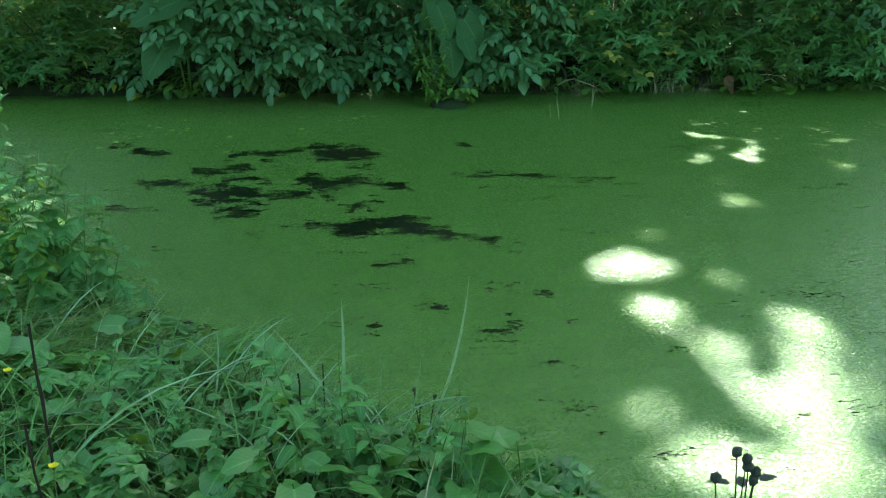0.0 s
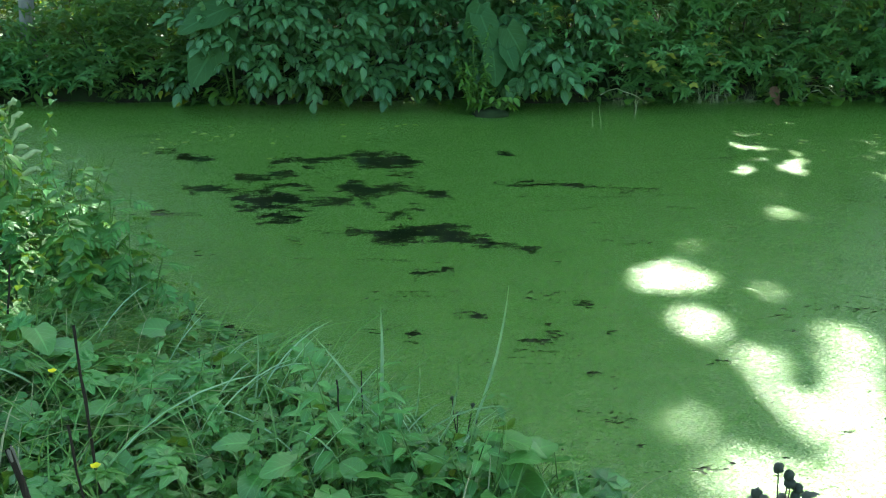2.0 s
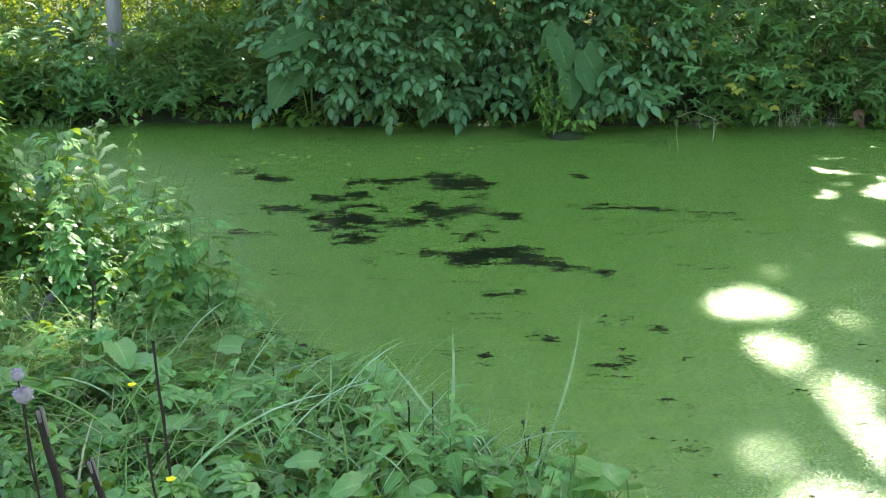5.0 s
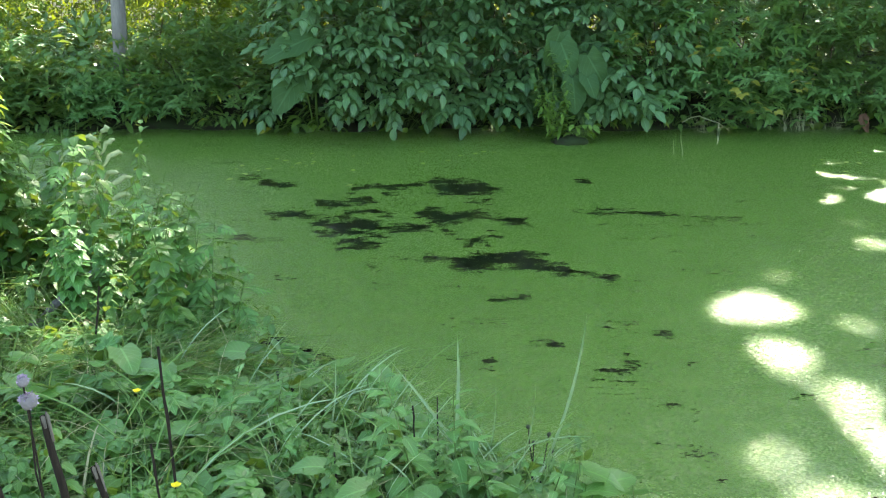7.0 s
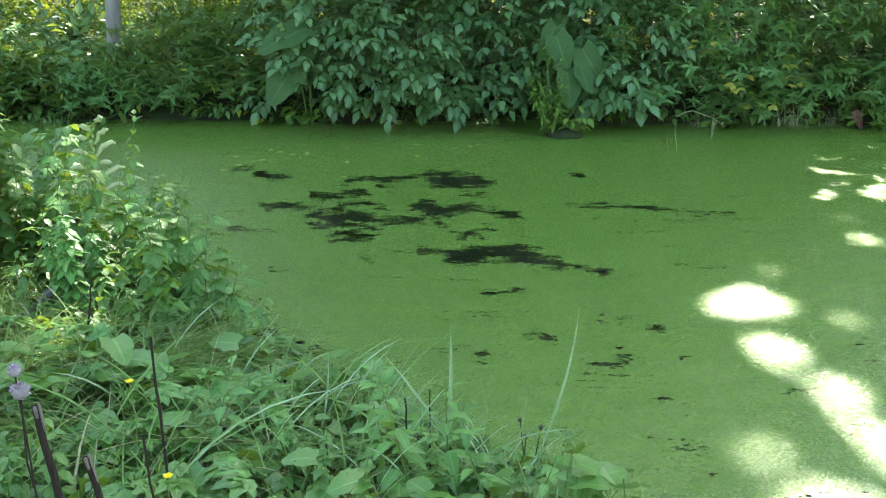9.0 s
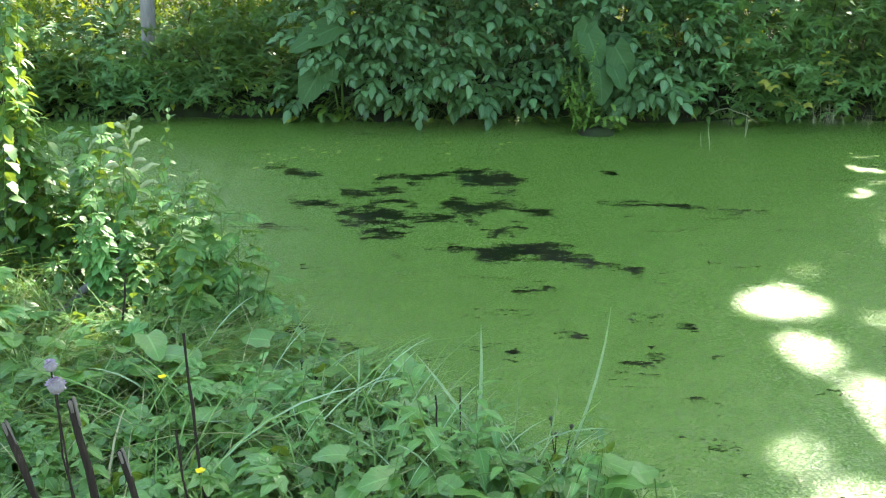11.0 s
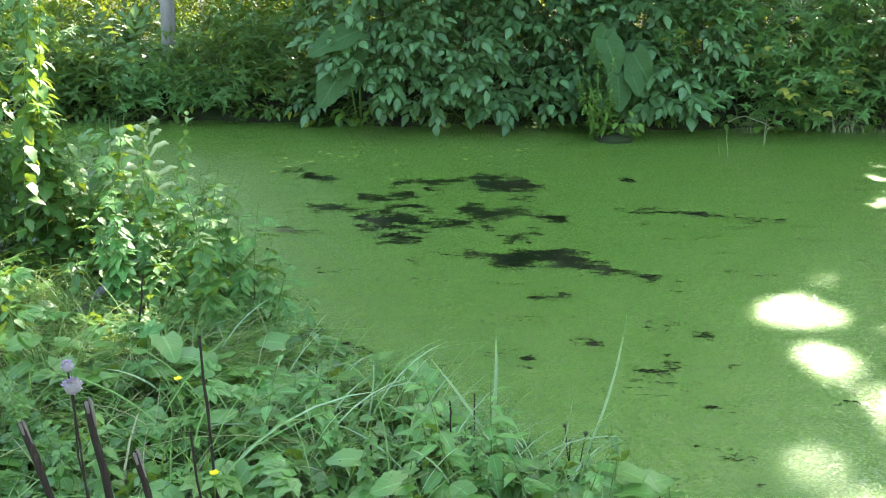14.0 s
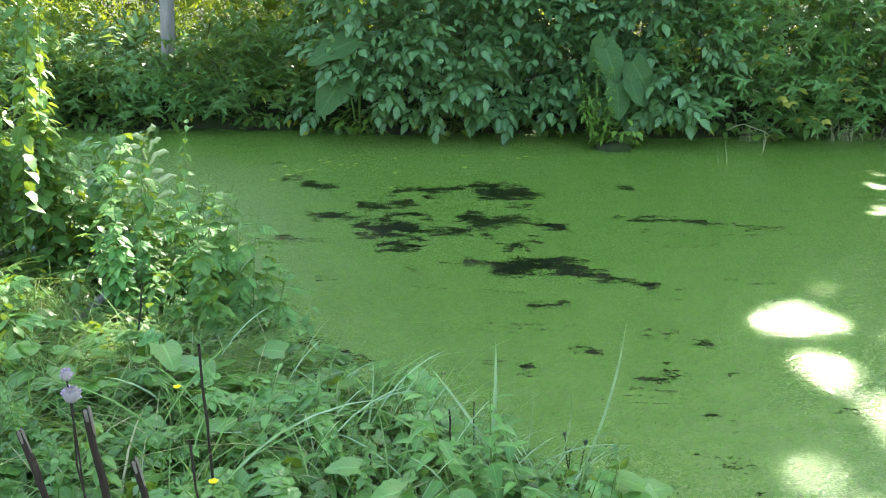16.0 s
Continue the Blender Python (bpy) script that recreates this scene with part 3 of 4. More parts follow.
def rosette(name, label, shape, material, count, radius, tall, group, scale=(0.7, 1.2), single=False):
    """A low herb: leaves on thin stalks that rise and spread from one crown."""
    ob = thing(name, label, "herb", group)
    a = rng.uniform(0, 6.28, count)
    r = radius * np.sqrt(rng.uniform(0.05, 1, count))
    z = tall * rng.uniform(0.25, 1, count) * (1 - 0.35 * r / radius)
    tip = np.stack([np.cos(a) * r, np.sin(a) * r, z], 1)
    along = np.stack([np.cos(a), np.sin(a), rng.normal(-0.15, 0.25, count)], 1) + rng.normal(0, 0.25, (count, 3))
    b, w = frames_of(tip, along, UP + rng.normal(0, 0.22, (count, 3)), rng.uniform(*scale, count))
    stalks = [tube(bent((0, 0, -0.03), t, 0.03, 4), [0.003, 0.0025, 0.002, 0.0015], 4) for t in tip]
    if single:
        for i in range(count):
            lf = part("leaf", scatter(shape, b[i:i + 1], w[i:i + 1]), material, ob)
            part("leaf_stalk", stalks[i], M_STEM, lf)
    else:
        tagged(part("foliage", scatter(shape, b, w), material, ob), kind="stuff")
        tagged(part("stem", merge(stalks), M_STEM, ob), kind="stuff")
    return ob


def placed(first, x, y, yaw, scale, tilt=0.0, sink=0.02, used=[]):
    """The thing itself at its first place, a copy of it at every other."""
    m = Matrix.Translation(on_ground(x, y, sink)) @ pose(0, 0, 0, tilt, tilt * 0.6, yaw) @ Matrix.Scale(scale, 4)
    if first not in used:
        used.append(first)
        first.matrix_basis = m
        return first
    c = copy_thing(first, Matrix.Identity(4))
    c.matrix_basis = m
    return c


# ---- trees with unseen crowns, added to shade the pond ----
# Holes left in the crowns: where the sun that comes through them falls on the pond, and how wide.
GAPS_POND = [
    (2.04, 5.26, 0.34), (2.47, 5.04, 0.10), (1.66, 5.06, 0.06), (2.48, 6.31, 0.10), (2.79, 6.10, 0.15), (2.42, 5.80, 0.12), (3.32, 6.46, 0.15), (3.64, 6.41, 0.05), (3.43, 7.04, 0.12),
    (3.66, 7.80, 0.06), (4.00, 7.66, 0.07), (1.92, 4.58, 0.21), (2.06, 4.05, 0.19), (2.57, 4.23, 0.24), (2.52, 3.81, 0.35), (1.46, 3.56, 0.14), (1.20, 3.49, 0.05),
    (2.01, 3.63, 0.17), (1.57, 3.07, 0.26), (2.13, 3.31, 0.25), (2.08, 2.99, 0.25), (1.25, 3.12, 0.05), (1.80, 2.92, 0.25), (2.51, 3.50, 0.26), (0.36, 5.42, 0.055),
]
GAPS_BANK = [
    (-1.62, 6.55, 0.27), (-1.15, 5.35, 0.10), (-2.4, 3.6, 0.35), (-2.0, 2.5, 0.28), (-3.1, 4.8, 0.30), (-1.5, 3.1, 0.16), (-3.3, 3.0, 0.35), (-2.7, 3.9, 0.25),
    (-1.75, 4.0, 0.14), (-2.1, 4.4, 0.16), (-1.3, 3.7, 0.08), (-0.6, 1.6, 0.10), (-1.0, 2.2, 0.08),
]
SPECKS = [(4.15, 8.60, 0.34, 26), (5.35, 8.10, 0.50, 30)]
# Unseen shading leaves: each is set sunward of the spot it darkens.
canopy_n = 72000
foot = np.stack([rng.uniform(-9.5, 9.5, canopy_n), rng.uniform(-1.5, 13.2, canopy_n)], 1)
reach = np.where(foot[:, 1] > 7.3, rng.uniform(13.6, 18.5, canopy_n), rng.uniform(19.0, 23.0, canopy_n))
tall = (reach - foot[:, 1]) / SUN.y * SUN.z
clear = np.ones(canopy_n, bool)
for x, y, r in GAPS_POND + GAPS_BANK:
    ox, oy = foot[:, 0] - x, foot[:, 1] - y
    across, away = ox * math.cos(SUN_AZ) - oy * math.sin(SUN_AZ), ox * math.sin(SUN_AZ) + oy * math.cos(SUN_AZ)
    clear &= np.hypot(across, away / 1.3) > 0.68 * r + 0.058
for x, y, spread, n in SPECKS:
    for k in range(n):
        dy = -0.9 + 2.0 * (k + 0.5) / n
        dx = 0.40 * dy + spread * math.sin(2.4 * k + x)
        clear &= np.hypot(foot[:, 0] - x - dx, (foot[:, 1] - y - dy) / 1.2) > 0.118 + 0.018 * math.sin(3.1 * k)
# leaves thinned to let sun in: west bank, low over hedge, most behind its western end
clear &= ~((foot[:, 0] < -1.8) & (foot[:, 1] > 11.0) & (rng.random(canopy_n) < 0.60))
clear &= ~((foot[:, 0] < -1.35) & (foot[:, 0] > -4.0) & (foot[:, 1] > 2.6) & (foot[:, 1] < 5.0) & (rng.random(canopy_n) < np.where(foot[:, 0] > -2.5, 0.83, 0.58)))
clear &= ~((foot[:, 0] > 3.4) & (foot[:, 1] > 10.35) & (rng.random(canopy_n) < 0.5))
clear &= ~((foot[:, 1] > 10.8) & (rng.random(canopy_n) < 0.72))
foot, tall = foot[clear], tall[clear]
leaf_at = np.stack([foot[:, 0] + SUN.x / SUN.z * tall, foot[:, 1] + SUN.y / SUN.z * tall, tall], 1)
# Only the first trunk shows; the other four are added to carry the crowns.
TREES = [(-3.36, 12.05), (1.2, 20.6), (5.6, 20.2), (9.5, 21.0), (-6.2, 21.4)]
owner = np.argmin([np.hypot(leaf_at[:, 0] - x - 0.8, (leaf_at[:, 1] - y) * 0.2) for x, y in TREES], axis=0)
canopy_leaf = (np.array([(0, -0.16, 0), (0.125, -0.02, 0.02), (0, 0.17, -0.03), (-0.125, -0.02, 0.02)]), np.array([(0, 1, 2, 3)]), np.array([(0.5, 0), (1, 0.5), (0.5, 1), (0, 0.5)]))
for i, (x, y) in enumerate(TREES):
    tree = thing("tree", "grey-barked far-bank tree, unseen crown added to shade the pond", "tree", "trees behind the pond", on_ground(x, y, 0.1))
    crown = leaf_at[owner == i] - np.array(tree.location)
    n = len(crown)
    along = unit(n) * 0.7 + np.array([[0, -0.3, -0.3]])
    b, w = frames_of(crown, along, np.array([[SUN.x, SUN.y, SUN.z]]) + unit(n) * 0.45, rng.uniform(0.8, 1.25, n))
    r0 = 0.078 if i == 0 else 0.16
    zs = np.linspace(0, 12 if i == 0 else 21, 9)
    stem = np.stack([0.03 * np.sin(zs * 1.1) + zs * 0.02, 0.02 * np.cos(zs) + zs * 0.015, zs], 1)
    trunk = part("trunk", tube(stem, np.linspace(r0 * 1.2, r0 * 0.35, 9), 12), M_BARK, tree)
    for k in range(9):
        z = 4.2 + (0.8 if i == 0 else 1.7) * k
        foot_of = [np.interp(z, zs, stem[:, c]) for c in range(3)]
        part("limb", tube(bent(foot_of, crown[rng.integers(n)], 0.5, 8, 0.05), np.linspace(r0 * 0.4, 0.012, 8), 6), M_BARK, trunk)
    part("crown", scatter(canopy_leaf, b, w), M_CANOPY, tree)

# ---- the thicket behind the far bank ----
ELDER = spray_shape(0.25, 5, 0.150, 0.088, 0.06, 6)
FINE = star_shape()
REAR = spray_shape(0.30, 5, 0.15, 0.085, 0.0, 2)
BACK = spray_shape(0.26, 5, 0.10, 0.05, 0.0, 2)
for i in range(17):
    x = -11 + 1.3 * i + rng.normal(0, 0.3)
    y = 16.5 + 1.5 * (i % 3) + (1.5 if x < -2 else 0)
    shrub("background_bush", "sunlit yellow-green bush behind the hedge", on_ground(x, y), (1.5, 1.2, rng.uniform(2.2, 3.2)), BACK, M_BACK, 260,
          "bushes behind the hedge", 6, 0.7, 0.2, (0, 0, 0.3), (0.8, 1.5))

for x, y, h in [(-7.5, 15.0, 1.3), (-6.2, 15.6, 1.5), (-5.0, 15.2, 1.1), (-3.2, 15.4, 1.2), (-2.2, 15.8, 1.5)]:
    shrub("background_bush", "sunlit yellow-green bush behind the hedge", on_ground(x, y), (0.9, 0.7, h), BACK, M_BACK, 400, "bushes behind the hedge", 5, 0.7, 0.2, (0, 0, 0.3), (0.6, 1.1))
for x in np.arange(-1.5, 9.6, 1.1):
    shrub("background_bush", "sunlit yellow-green bush behind the hedge", on_ground(x, 15.2 + 0.4 * math.sin(3 * x)), (1.0, 0.6, 1.9), BACK, M_BACK, 420, "bushes behind the hedge", 4, 0.7, 0.2, (0, 0, 0.3), (0.8, 1.4))
for x, y, h in [(-5.6, 13.4, 0.95), (-4.7, 13.8, 1.15), (-3.3, 13.6, 1.0), (-2.5, 14.0, 1.25), (-1.9, 13.2, 1.0), (-6.6, 13.8, 1.2)]:
    shrub("sunlit_bush", "bright yellow-green bush in the sun behind the bank", on_ground(x, y), (0.75, 0.5, h), BACK, M_SUNNY, 420, "sunlit bushes behind the bank", 5, 0.6, 0.2, (0, -0.3, 0.4), (0.5, 0.9), 22, 0.12)
# Unseen trees, added to keep bright sky from reflecting in the western duckweed.
for x, y, h in [(-17, 25, 6.0), (-12.5, 26, 6.5), (-8.5, 25, 6.0), (-4.5, 26.5, 6.5), (-0.5, 26, 6.0)]:
    shrub("background_tree", "unseen tall tree added behind the thicket to block the sky", on_ground(x, y), (2.6, 2.0, h), BACK, M_BACK, 620, "trees behind the thicket", 8, 0.7, 0.2, (0, 0, 0.3), (2.2, 3.6))
# hedge shrubs: x, back from the water's edge, half width, half depth, height, kind
HEDGE = [
    (-6.6, 1.2, 1.1, 0.8, 0.8, "fine"), (-5.2, 1.0, 1.0, 0.8, 0.65, "fine"), (-4.3, 0.8, 0.8, 0.7, 0.42, "nettle"), (-3.3, 0.6, 0.8, 0.6, 0.36, "fine"),
    (-2.55, 0.8, 0.8, 0.7, 0.66, "nettle"), (-1.75, 0.9, 0.7, 0.7, 1.05, "nettle"), (-0.75, 0.75, 0.75, 0.85, 2.0, "elder"), (0.1, 0.65, 0.75, 0.85, 1.9, "elder"),
    (0.9, 0.7, 0.75, 0.8, 2.0, "elder"), (1.6, 0.8, 0.7, 0.75, 1.9, "elder"), (2.5, 0.9, 0.7, 0.8, 1.9, "elder"), (3.1, 0.65, 0.75, 0.8, 1.8, "fine"),
    (4.0, 0.65, 0.8, 0.8, 1.8, "fine"), (4.9, 0.7, 0.75, 0.75, 1.7, "fine"), (5.7, 0.65, 0.8, 0.8, 1.9, "nettle"), (6.6, 0.7, 0.8, 0.8, 1.9, "fine"),
    (7.6, 0.8, 0.9, 0.8, 1.9, "elder"), (8.7, 0.9, 0.9, 0.8, 1.9, "fine"),
]
for x, back_off, sx, sy, sz, kind in HEDGE:
    y = float(far_edge(x)) + back_off - 0.44
    if kind == "elder":
        shrub("hedge_shrub", "dense dark green shrub with broad drooping leaves", on_ground(x, y), (sx, sy, sz), ELDER, M_ELDER, 600, "hedge shrubs along the far bank", 5,
              0.22, 0.08, (0, -1, 0.6), (0.55, 1.05), 46, 0.12)
    else:
        shrub("hedge_shrub", "bushy blue-green mugwort thicket with narrow leaves", on_ground(x, y), (sx, sy, sz), FINE, M_FINE if kind == "fine" else M_NETTLE, 560 if x > 0 else 380,
              "hedge shrubs along the far bank", 6, 0.35, 0.15, (0, -1, 0.4), (0.55, 1.15), 38, 0.14)
for x in np.arange(-12, 13, 1.3):
    shrub("rear_shrub", "dark shaded shrub deep inside the hedge", on_ground(x, 13.6 + 0.5 * math.sin(x * 2)), (0.9, 0.6, 0.4 if x < -2 else (2.2 if x < 5 else 1.3)), REAR, M_ELDER, 190,
          "rear hedge shrubs", 3, 0.5)

# ---- single plants along the far bank ----
WEST_Y, EAST_Y = 10.95, 10.80
burdock("large dark green burdock leaves hanging over the pond edge", on_ground(-1.00, WEST_Y + 0.45), [
    ((-1.05, 10.72, 0.78), (-1.37, 10.55, 0.36), 0.5, 0.80), ((-0.93, 10.80, 1.13), (-1.49, 10.66, 0.93), 1.3, 0.60), ((-0.92, 10.85, 0.92), (-1.16, 10.72, 0.66), 0.6, 0.85)])
burdock("heart-shaped burdock leaves drooping from the hedge", on_ground(1.95, EAST_Y + 0.45), [
    ((1.73, 10.62, 1.06), (1.86, 10.52, 0.72), 0.4, 0.84), ((2.02, 10.60, 0.92), (2.20, 10.52, 0.62), 0.6, 0.86), ((1.86, 10.56, 0.68), (1.90, 10.42, 0.32), 0.1, 0.78),
    ((2.00, 10.56, 0.72), (2.10, 10.40, 0.50), 1.3, 0.80), ((1.73, 10.68, 1.16), (1.60, 10.60, 0.82), 0.5, 0.78)])
nettle_far = [nettle("nettle", "tall green nettle on the far bank", h, 0.11, M_NETTLE, "nettles along the far bank", 0.06) for h in (0.75, 0.95, 1.15)]
for i in range(46):
    x = rng.uniform(-5.0, 7.5)
    if -1.0 < x < 1.5 and rng.random() < 0.75:
        continue
    placed(nettle_far[i % 3], x, float(far_edge(x)) + rng.uniform(0.0, 0.35), rng.uniform(0, 360), rng.uniform(0.7, 1.15), rng.uniform(-4, 10))
mugwort = [nettle("mugwort", "upright blue-green mugwort with finely cut leaves", h, 0.12, M_FINE, "mugwort along the far bank", 0.062, 0.15, shape=pinnate_shape(0.17)) for h in (0.9, 1.2, 1.5)]
for i in range(72):
    x = rng.uniform(2.4, 8.0)
    back_off = rng.uniform(0.0, 0.6)
    placed(mugwort[min(2, int(back_off * 5))], x, float(far_edge(x)) + back_off - 0.12, rng.uniform(0, 360), rng.uniform(0.8, 1.15), rng.uniform(0, 14))
for i in range(34):
    x = rng.uniform(-5.5, -1.4)
    if -3.75 < x < -2.75:
        continue
    placed(mugwort[0], x, float(far_edge(x)) + rng.uniform(-0.1, 0.3), rng.uniform(0, 360), rng.uniform(0.55, 0.9), rng.uniform(0, 16))
fringe = [rosette("shore_herb", "dark green herb crowding the shaded water line", leaf_shape(0.12, 0.06, 6, 0.2, 0.45, 0.1, stalk=0.03), M_NETTLE, 24, 0.24, 0.24, "shore herbs on the far bank") for k in range(2)]
for i in range(64):
    x = -6.0 + 0.21 * i + rng.normal(0, 0.06)
    placed(fringe[i % 2], x, float(far_edge(x)) + rng.uniform(-0.02, 0.16), rng.uniform(0, 360), rng.uniform(0.7, 1.25), rng.uniform(-4, 12))
young = [rosette("waterside_herb", "fresh green herb at the water's edge", leaf_shape(0.13, 0.075, 6, 0.2, 0.4, 0.08, stalk=0.03), M_YOUNG, 26, 0.22, 0.34, "herbs at the far water line") for k in range(2)]
for i, (x, s) in enumerate([(0.04, 1.25), (-1.02, 1.2), (-0.85, 0.8), (2.5, 0.7), (-2.3, 0.8), (6.2, 0.8), (1.0, 0.6), (5.6, 0.9), (4.9, 0.6)]):
    placed(young[i % 2], x, float(far_edge(x)) + (-0.12 if i == 0 else 0.02), i * 77, s)
roundleaf = rosette("dock", "broad round leaves at the water line", leaf_shape(0.19, 0.17, 8, 0.12, 0.3, 0.0, 0.12, 0.02, 0.6), M_YOUNG, 6, 0.22, 0.22, "docks at the far water line", single=True)
for i, x in enumerate([4.95, 5.35, 5.75, 6.1, 3.6, 6.9]):
    placed(roundleaf, x, float(far_edge(x)) - 0.25, i * 130, 0.8 + 0.1 * (i % 3)).location.z = -0.02
yellowed = rosette("yellowing_shoot", "shoot with pale yellowing leaves in the hedge", lobed_shape(0.11), M_PALE, 8, 0.22, 0.30, "yellowing shoots")
for i, (x, z, s) in enumerate([(3.78, 0.42, 1.0), (3.98, 0.25, 0.8), (4.38, 0.70, 0.6), (4.34, 0.5, 0.7), (2.42, 1.0, 0.7), (3.3, 0.85, 0.7)]):
    c = placed(yellowed, x, float(far_edge(x)) - 0.70, i * 60, s)
    c.location.z = z
straw = grass_clump("dry straw-coloured grass stalks at the pond edge", 34, 0.42, 0.11, "dry grass clumps", M_STRAW, 0.008, 0.8)
for x, s in ((4.50, 1.0), (4.68, 0.8), (5.0, 0.6), (3.45, 0.7)):
    placed(straw, x, float(far_edge(x)) - 0.30, x * 90, s).location.z = -0.02
dry = thing("dry_leaf", "withered brown leaf caught at the water line", "leaf", at=(5.25, float(far_edge(5.25)) - 0.28, 0.10))
part("blade", moved(leaf_shape(0.22, 0.12, 8, 0.9, 0.7, 0.12, 0.0, 0.10), 0, 0, 0.1, -50, 20, 150), M_DRYLEAF, dry)
for k, (x, y, z1, dx) in enumerate([(3.2, 10.85, 0.12, 0.5), (5.5, 10.85, 0.14, 0.55), (5.9, 10.8, 0.10, -0.4), (4.1, 11.0, 0.55, 0.6)]):
    tw = thing("fallen_twig", "thin bleached twig hanging over the water", "twig", "fallen twigs", (x, y, 0))
    part("twig", tube(bent((0, 0.1, z1), (dx, -0.12, max(0.02, z1 - 0.08)), 0.1, 7, 0.015), np.linspace(0.008, 0.003, 7), 5), M_STRAW, tw)

# the herb on its own tussock in the water, before the hedge
tussock = thing("tussock", "dark muddy tussock standing in the water", "tussock", at=(1.78, 10.45, 0))
part("mud", moved(ball(0.20, 0.42, 8, 14, 0.08), 0.05, 0, 0.0), M_EARTH, tussock)
marsh = thing("marsh_herb", "slender pale green herb growing on the tussock", "herb", at=(1.70, 10.45, 0.03))
for k in range(9):
    tip = np.array([0.20 * math.sin(k * 2.1) - 0.08, 0.10 * math.cos(k * 2.1), 0.46 + 0.17 * (k % 4)])
    path = bent((0.03 * math.sin(k), 0.03 * math.cos(k), -0.03), tip, 0.0, 8, 0.008)
    stem = part("stem", tube(path, np.linspace(0.005, 0.002, 8), 5), M_STEM, marsh)
    n = 36
    f = rng.uniform(0.12, 1.0, n)
    at = np.stack([np.interp(f, np.linspace(0, 1, 8), path[:, c]) for c in range(3)], 1)
    a = rng.uniform(0, 6.28, n)
    b, w = frames_of(at, np.stack([np.cos(a), np.sin(a), rng.normal(0.05, 0.3, n)], 1), UP + rng.normal(0, 0.2, (n, 3)), rng.uniform(0.6, 1.1, n) * (1.1 - 0.4 * f))
    part("foliage", scatter(leaf_shape(0.13, 0.04, 5, 0.2, 0.4, 0.12), b, w), M_YOUNG, stem)
low = rosette("waterside_herb", "leafy light green herb on the tussock", leaf_shape(0.10, 0.06, 6, 0.2, 0.3, 0.08), M_YOUNG, 44, 0.17, 0.34, "herbs at the far water line")
low.location = (1.95, 10.45, 0.03)
for k, (x, y, h) in enumerate([(2.85, 9.6, 0.24), (2.78, 9.7, 0.16), (3.41, 10.32, 0.26), (3.36, 10.2, 0.18)]):
    reed = thing("reed", "thin pale reed standing out of the duckweed", "reed", "reeds in the water", (x, y, 0))
    part("stem", tube(bent((0, 0, -0.1), (-0.05 + 0.03 * k, 0, h), 0.0, 5, 0.004), np.linspace(0.005, 0.002, 5), 5), M_STRAW, reed)
    part("leaf", moved(leaf_shape(0.10, 0.02, 4, 0.2, 0.4), 0, 0, h * 0.5, 20, 0, 60 + 120 * k), M_GRASS, reed)
float_mesh = mesh_of("blade", leaf_shape(0.12, 0.07, 5, 0.08, 0.0), M_PETAL)
for k in range(48):
    x, y = ((-0.75, 9.6), (0.5, 10.0), (-1.25, 9.1), (4.3, 9.2), (5.3, 8.8))[k % 5]
    fl = thing("floating_leaf", "small pale fallen leaf floating on duckweed", "leaf", "floating leaves", (x + rng.normal(0, 0.32), y + rng.normal(0, 0.3), 0.010))
    fl.rotation_euler, fl.scale = (0, 0, rng.uniform(0, 6.28)), (rng.uniform(0.28, 0.8),) * 3
    bl = new("blade", float_mesh)
    bl.parent = fl

# ---- the near bank ----
herb = [rosette("bank_herb", "low herb with three-lobed toothed green leaves", lobed_shape(0.050 + 0.009 * k), M_HERB, 34, 0.19, 0.24 + 0.03 * k, "low herbs on the near bank") for k in range(4)]
cut = [rosette("cut_leaf_herb", "herb with finely cut green leaves", pinnate_shape(0.10), M_HERB, 22, 0.15, 0.26, "cut-leaved herbs on the near bank") for k in range(2)]
broad = [rosette("broad_leaf_herb", "herb with broad pale green leaves", leaf_shape(0.10, 0.088, 10, 0.16, 0.26, 0.05, 0.14, 0.03, 0.60, 0.02), M_HERB, 9, 0.17, 0.36, "broad-leaved herbs on the near bank", single=True) for k in range(3)]
grass = [grass_clump("green grass clump with thin arching blades", 30, (0.36, 0.44, 0.54, 0.30)[k], 0.07, "grass clumps on the near bank", None, 0.006 + 0.001 * k) for k in range(4)]
nettle_near = [nettle("nettle", "leafy nettle on the near bank", (0.62, 0.78, 0.9, 0.7)[k], 0.095, M_SOFT, "nettles on the near bank", 0.055, 0.16, hang=1.0, shape=lobed_shape(0.062) if k % 2 else None) for k in range(4)]
nettle_tall = [nettle("nettle", "tall sunlit nettle on the near bank", (1.5, 1.7)[k], 0.066, M_SOFT, "tall nettles on the near bank", 0.042, 0.1, hang=1.2) for k in range(2)]


def land(x0, x1, y0, y1, margin):
    """A random spot on the near bank, margin metres or more from the water."""
    while True:
        x, y = rng.uniform(x0, x1), rng.uniform(y0, y1)
        if y < near_edge(x) - margin:
            return x, y


for i in range(170):
    x, y = land(-3.2, 1.0, 1.5, 6.0, -0.02)
    placed(herb[i % 4], x, y, rng.uniform(0, 360), rng.uniform(0.75, 1.2), rng.uniform(-8, 8))
for i in range(30):
    x, y = land(-2.6, 0.8, 1.6, 4.6, 0.0)
    placed(cut[i % 2], x, y, rng.uniform(0, 360), rng.uniform(0.8, 1.2), rng.uniform(-8, 8))
for i in range(52):
    x, y = land(-1.6, 0.6, 1.5, 3.4, 0.05)
    placed(broad[i % 3], x, y, rng.uniform(0, 360), rng.uniform(0.7, 1.15), rng.uniform(-8, 8))
for i in range(190):
    x, y = land(-2.8, 0.9, 1.5, 4.8, -0.05)
    placed(grass[i % 4], x, y, rng.uniform(0, 360), rng.uniform(0.6, 1.1), rng.uniform(-16, 16))
